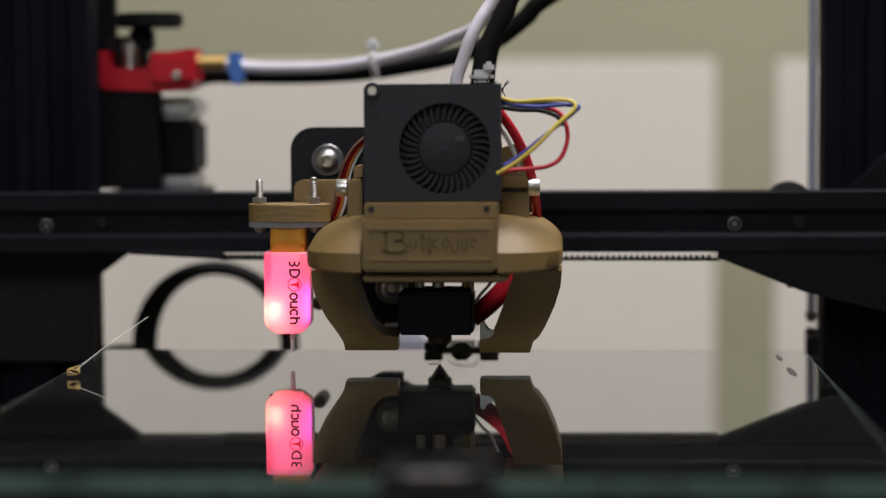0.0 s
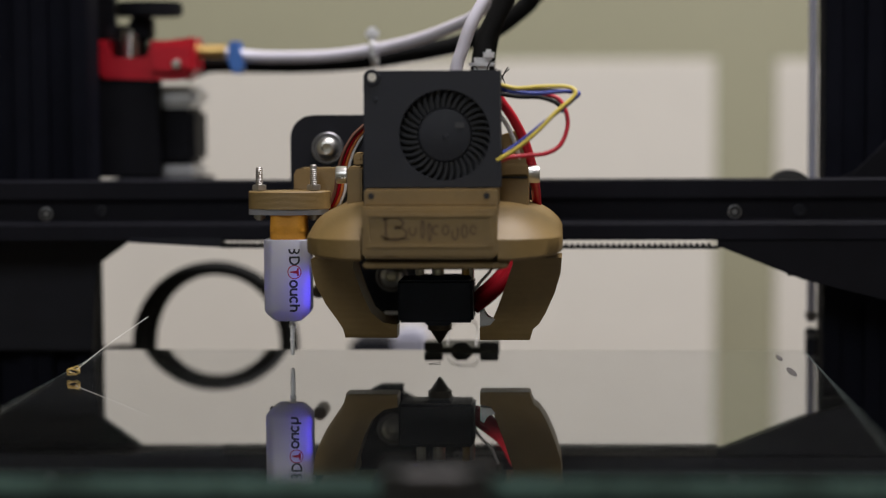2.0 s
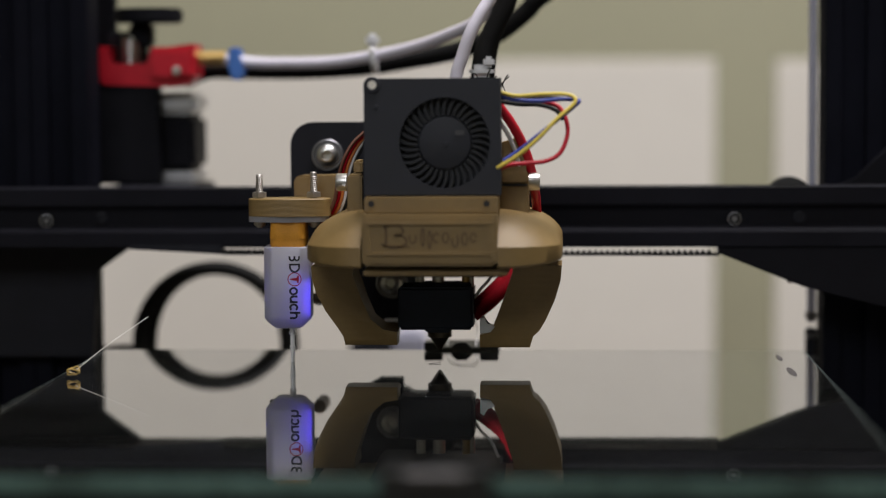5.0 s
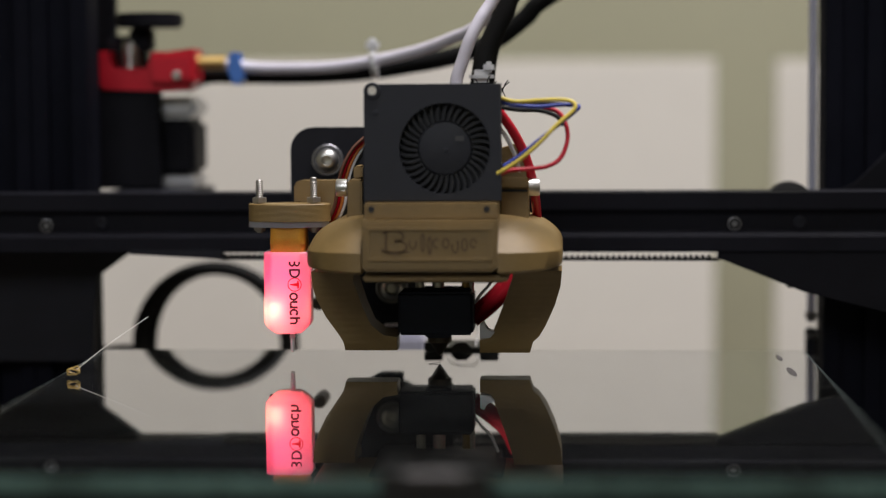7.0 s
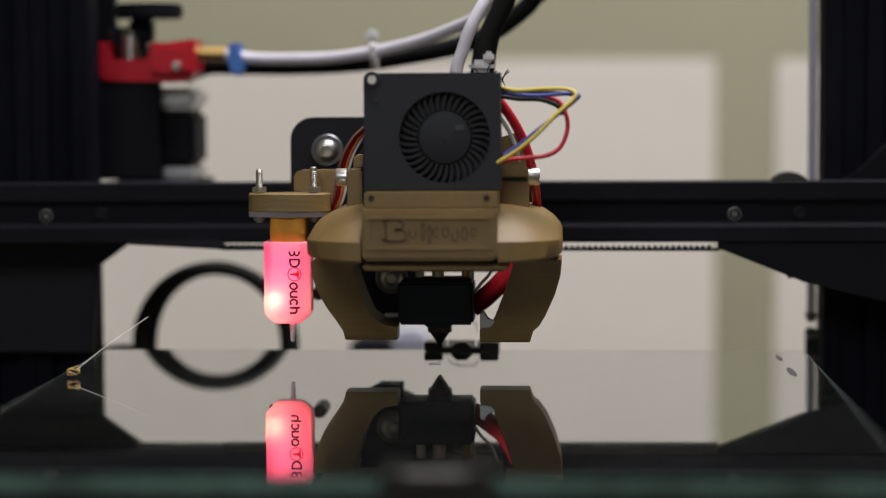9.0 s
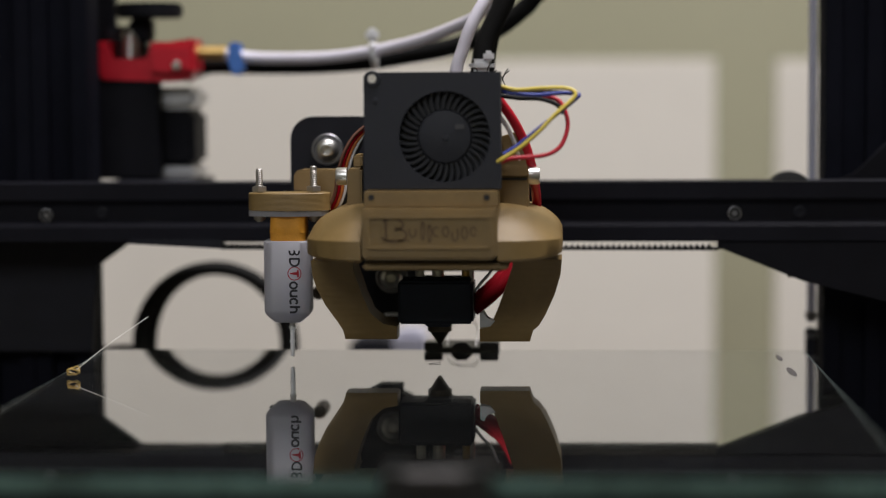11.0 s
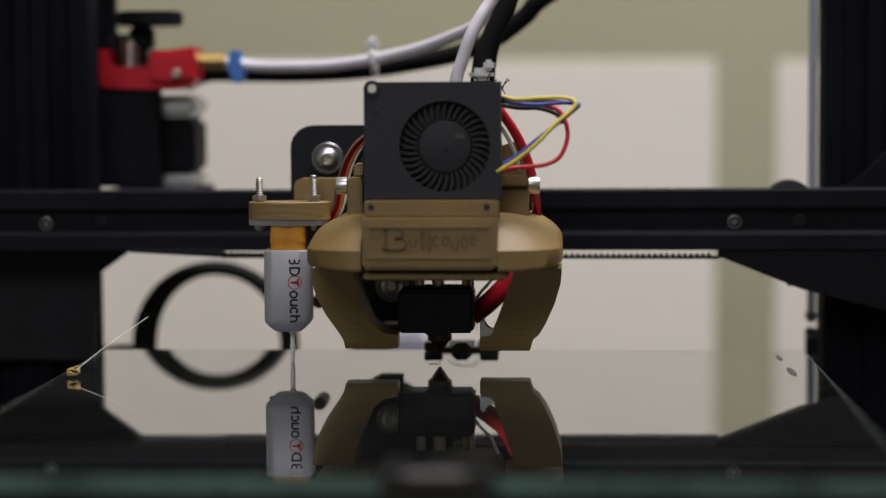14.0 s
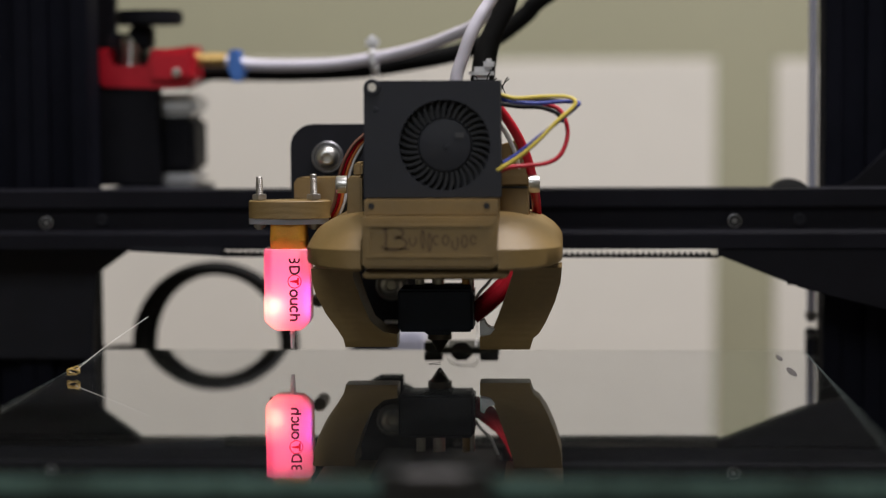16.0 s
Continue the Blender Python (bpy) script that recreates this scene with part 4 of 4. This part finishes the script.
def probe():
    p = thing("touch_probe", PX, PY, 8, "white bed levelling probe on a gold printed bracket", "probe")
    x0, x1 = -57.9, -43.1
    w, cx = (x1 - x0) / 2, (x0 + x1) / 2
    zt, zb = 35.8, 9.5
    secs = []
    for z, k in ((zb, 0.52), (zb + 0.15, 0.57), (zb + 0.9, 0.70), (zb + 1.9, 0.84), (zb + 2.9, 0.95), (zb + 3.5, 0.99), (zb + 4.2, 1.0), (zt - 0.3, 1.0), (zt, 0.97)):
        secs.append(rounded_square(cx, PY, z, w * k, w * k, w * k * 0.46))
    part("sensor_body", loft(secs), M_PROBE, p, "milky translucent plastic probe body")
    part("taped_collar", loft([rounded_square(-50.2, PY, z, 5.75 * k, 5.4 * k, 2.6) for z, k in ((zt - 0.1, 1.0), (zt + 2.4, 1.01), (zt + 2.6, 1.03), (zt + 5, 1.0), (43.6, 0.99))]), M_ORANGE, p, "orange tape round the collar")
    # flange ears
    ex0, ex1 = -63.2, -37.3
    zf0, zf1 = 43.6, 45.4

    def lozenge(a, b, hw, z):
        out = []
        for k in range(9):
            t = radians(-90 + 180 * k / 8)
            out.append((b - 4.2 + 4.2 * math.cos(t), PY + hw * 0.62 * math.sin(t), z))
        out.append(((a + b) / 2, PY + hw, z))
        for k in range(9):
            t = radians(90 + 180 * k / 8)
            out.append((a + 4.2 + 4.2 * math.cos(t), PY + hw * 0.62 * math.sin(t), z))
        out.append(((a + b) / 2, PY - hw, z))
        return out

    part("flange", loft([lozenge(ex0, ex1, 7, zf0), lozenge(ex0, ex1, 7, zf1)]), M_PROBE, p, "white plastic flange")
    part("bracket_ring", loft([lozenge(ex0, ex1 + 0.6, 7.6, zf1 + 0.05), lozenge(ex0, ex1 + 0.6, 7.6, 51.1 - 0.3), lozenge(ex0 + 0.3, ex1 + 0.3, 7.3, 51.1)]), M_GOLD, p, "gold printed bracket")
    part("bracket_riser", prism([(-49.5, 51.0), (-49.5, 56.1), (-48.7, 57.6), (-46.9, 58.1), (-31.7, 58.1), (-31.9, 45.9), (-38.9, 46.0), (-40.7, 50.9)], -25, -17, 0.6), M_GOLD, p)
    for u, top in ((-59.7, 58.7), (-42.2, 59.5)):
        zn = 51.2
        s = part("bracket_screw", spun((u, PY, zn), (0, 0, 1), [(1.05, -9.5), (1.05, top - zn - 0.3), (0.8, top - zn)], 16), M_NICKEL, p)
        for k in range(8):
            part("thread_ridge", spun((u, PY, zn + 2.1 + k * 0.65), (0, 0, 1), [(1.05, -0.2), (1.22, 0), (1.05, 0.2)], 16), M_NICKEL, s)
        part("nut", rod((u, PY, zn + 1.0), (0, 0, 1), 2.4, 1.7, 6, b=0.15), M_NICKEL, s)
        part("screw_head", rod((u, PY, zf0 - 0.75), (0, 0, 1), 1.9, 1.3, 24, b=0.3), M_NICKEL, s)
    # print on the body: plain strokes and loops, running down
    yf = PY - w - 0.02
    xb = -49.3
    ink = ribbon(arc(xb + 2.4, 32.6, 0.75, 1.0, -200, 20), 0.5, yf)
    ribbon(arc(xb + 0.85, 32.6, 0.8, 1.0, -200, 20), 0.6, yf, ink)
    ribbon([(xb, 30.3), (xb + 3.3, 30.3)], 0.6, yf, ink)
    ribbon([(xb + 0.2, 30.3)] + arc(xb + 1.65, 29.5, 1.45, 1.5, 180, 360) + [(xb + 3.1, 30.3)], 0.6, yf, ink)
    ribbon(arc(xb + 1.25, 21.8, 1.1, 1.0, 0, 360, 20), 0.66, yf, ink)
    ribbon([(xb + 2.5, 20.1), (xb + 1.0, 20.1)] + arc(xb + 1.0, 19.2, 0.75, 0.9, 90, 270, 8) + [(xb, 18.3)], 0.66, yf, ink)
    ribbon([(xb + 2.5, 18.3), (xb, 18.3)], 0.66, yf, ink)
    ribbon(arc(xb + 1.25, 16.6, 1.1, 0.95, -50, 230, 16), 0.66, yf, ink)
    ribbon([(xb, 14.9), (xb + 3.3, 14.9)], 0.66, yf, ink)
    ribbon([(xb, 13.2), (xb + 1.4, 13.2)] + arc(xb + 1.4, 14.05, 0.8, 0.85, -90, 90, 8), 0.66, yf, ink)
    part("name_print", ink, M_INK, p, smooth=False)["kind"] = "stuff"
    ring = bmesh.new()
    c = Vector((-47.7, yf, 25.6))
    for k in range(28):
        a0, a1 = 2 * math.pi * k / 28, 2 * math.pi * (k + 1) / 28
        q = []
        for a, r in ((a0, 1.95), (a1, 1.95), (a1, 2.25), (a0, 2.25)):
            q.append(ring.verts.new(c + Vector((r * math.cos(a), -0.05, r * math.sin(a)))))
        ring.faces.new(q)
    ribbon([(c.x + 1.1, c.z - 1.2), (c.x + 1.1, c.z + 1.2)], 0.6, yf, ring)
    prism([(c.x + 0.8, c.z - 0.55), (c.x + 0.8, c.z + 0.55), (c.x - 1.5, c.z + 0.15), (c.x - 1.5, c.z - 0.15)], yf - 0.08, yf, into=ring)
    part("round_mark", ring, M_INK_RED, p, smooth=False)
    # probe pin: slides out of the body
    px = -49.5
    part("pin", spun((px, PY, 8), (0, 0, 1), [(0.3, -11.2), (0.6, -11.05), (0.65, -9.6), (0.75, -9.3), (0.75, -6.6), (0.95, -6.5), (0.95, -6.0), (0.75, -5.9), (0.75, -2.4), (1.1, -2.2), (1.1, -1.3), (0.9, -1.1), (0.9, 8)], 16), M_PIN, p, "slim grey metal probe pin", at=(px, PY, 8))
    # lamps inside the body: added carriers turn lit faces out, or into unseen hoods
    lx, ly, zl, zh = cx - 1.3, PY - 0.5, zb + 2.2, zt - 1.0
    hw = 4.7
    lamp = part("red_lamp", box(lx - hw - 0.22, lx + hw + 0.22, ly - 0.25, ly + 0.25, zl - 0.12, zh + 0.12, 0.05), M_WHITE, p, "white carrier added inside the probe to turn the lamp", at=(lx, ly, (zl + zh) / 2), smooth=False)
    # added glowing panel fills the whole body with red
    part("lit_panel", box(lx - hw + 0.15, lx + hw - 0.15, ly - 0.40, ly - 0.27, zl + 0.2, zh - 0.2), M_RED_PANEL, lamp, "added red glowing panel that fills the body", smooth=False)
    part("diode", box(lx - 4.5, lx - 1.0, ly - 3.4, ly - 0.42, 14.7, 19.5, 0.5), M_RED_LED, lamp, "bright red diode")
    # added unseen hood blocks the lamp while it faces back
    hood = box(lx - hw - 0.7, lx - hw - 0.3, ly + 0.1, ly + 4.2, zl - 0.6, zh + 0.6)
    box(lx + hw + 0.3, lx + hw + 0.7, ly + 0.1, ly + 4.2, zl - 0.6, zh + 0.6, into=hood)
    box(lx - hw - 0.7, lx + hw + 0.7, ly + 3.8, ly + 4.2, zl - 0.6, zh + 0.6, into=hood)
    for zz in (zl - 0.6, zh + 0.2):
        box(lx - hw - 0.7, lx + hw + 0.7, ly + 0.1, ly + 4.2, zz, zz + 0.4, into=hood)
    part("lamp_hood", hood, M_HOOD, p, smooth=False)
    bx, by, bz, bh, bw = x1 - 1.35, PY - 3.4, 19.6, 5.6, 0.7
    blue = part("blue_lamp", box(bx - bw, bx + bw, by - 0.10, by - 0.04, bz - bh, bz + bh), M_BLUE_LED, p, at=(bx, by, bz), smooth=False)
    part("lamp_back", box(bx - bw - 0.05, bx + bw + 0.05, by - 0.03, by + 0.12, bz - bh - 0.1, bz + bh + 0.1), M_WHITE, blue, smooth=False)
    bs = bw + 0.12
    hood = box(bx - bs - 0.2, bx - bs, by - 0.0, by + 1.7, bz - bh - 0.5, bz + bh + 0.5)
    box(bx + bs, bx + bs + 0.2, by - 0.0, by + 1.7, bz - bh - 0.5, bz + bh + 0.5, into=hood)
    box(bx - bs - 0.2, bx + bs + 0.2, by + 1.5, by + 1.7, bz - bh - 0.5, bz + bh + 0.5, into=hood)
    for zz in (bz - bh - 0.5, bz + bh + 0.2):
        box(bx - bs - 0.2, bx + bs + 0.2, by - 0.0, by + 1.7, zz, zz + 0.3, into=hood)
    part("lamp_hood", hood, M_HOOD, p, smooth=False)
    return p


room()
frame_and_bed()
clips_and_scraps()
behind()
GANTRY = x_gantry()
EXTRUDER = extruder()
TUBE, SLEEVE = tubes()
HEAD = print_head()
PROBE = probe()

RISE = 4.0


def lift(t):
    """How far the gantry stands above its lowest point, in millimetres."""
    keys = ((0.0, 0.0), (1.53, 1.0), (2.62, 1.0), (6.75, 0.0), (7.74, 0.0), (9.27, 1.0), (10.52, 1.0), (14.65, 0.0), (15.62, 0.0), (16.0, 0.25))
    for (a, p), (b, q) in zip(keys, keys[1:]):
        if t <= b:
            return RISE * (p + (q - p) * (t - a) / (b - a))
    return RISE * keys[-1][1]


def motions():
    times = [k / 10 for k in range(161)]
    for ob in (GANTRY, EXTRUDER, TUBE, SLEEVE, HEAD, PROBE):
        base = ob.location.copy()
        walk(ob, [(t, pose(base.x, base.y, base.z + lift(t) * MM)) for t in times])
    # the pin: drawn in while the lamp is red, let down before each descent, pushed in by the glass
    pin = next(o for o in PROBE.children if o.name.startswith("pin"))
    base = pin.location.copy()
    free, pushed, drawn = 1.35, 3.2, 6.4
    rows = [(0, drawn), (1.53, drawn), (1.6, free), (4.84, free), (6.75, pushed), (6.93, pushed), (7.0, drawn), (9.4, drawn), (9.47, free), (12.74, free), (14.65, pushed), (14.73, pushed), (14.8, drawn), (16, drawn)]
    walk(pin, [(t, pose(base.x, base.y, base.z + d * MM)) for t, d in rows])
    # the lamps
    for name, spans in (("red_lamp", [(0, 1.6), (6.9, 9.5), (14.7, 16.5)]), ("blue_lamp", [(0, 6.8), (14.8, 16.5)])):
        lamp = next(o for o in PROBE.children if o.name.startswith(name))
        base = lamp.location.copy()
        turns = []
        for k in range(481):
            t = k / 30
            lit = any(a - 0.002 <= t <= b + 0.002 for a, b in spans)
            turns.append([t, 0.0 if lit else 180.0])
        for a, b in spans:
            for k in range(1, 3):
                for t0, way in ((b, 1), (a, -1)):
                    i = round(t0 * 30) + way * k
                    if 0 < i < 480 and t0 > 0:
                        turns[i][1] = 60.0 * k
        keep = [r for i, r in enumerate(turns) if i in (0, 480) or r[1] != turns[i - 1][1] or r[1] != turns[i + 1][1]]
        walk(lamp, [(t, pose(base.x, base.y, base.z, 0, 0, a)) for t, a in keep])


motions()
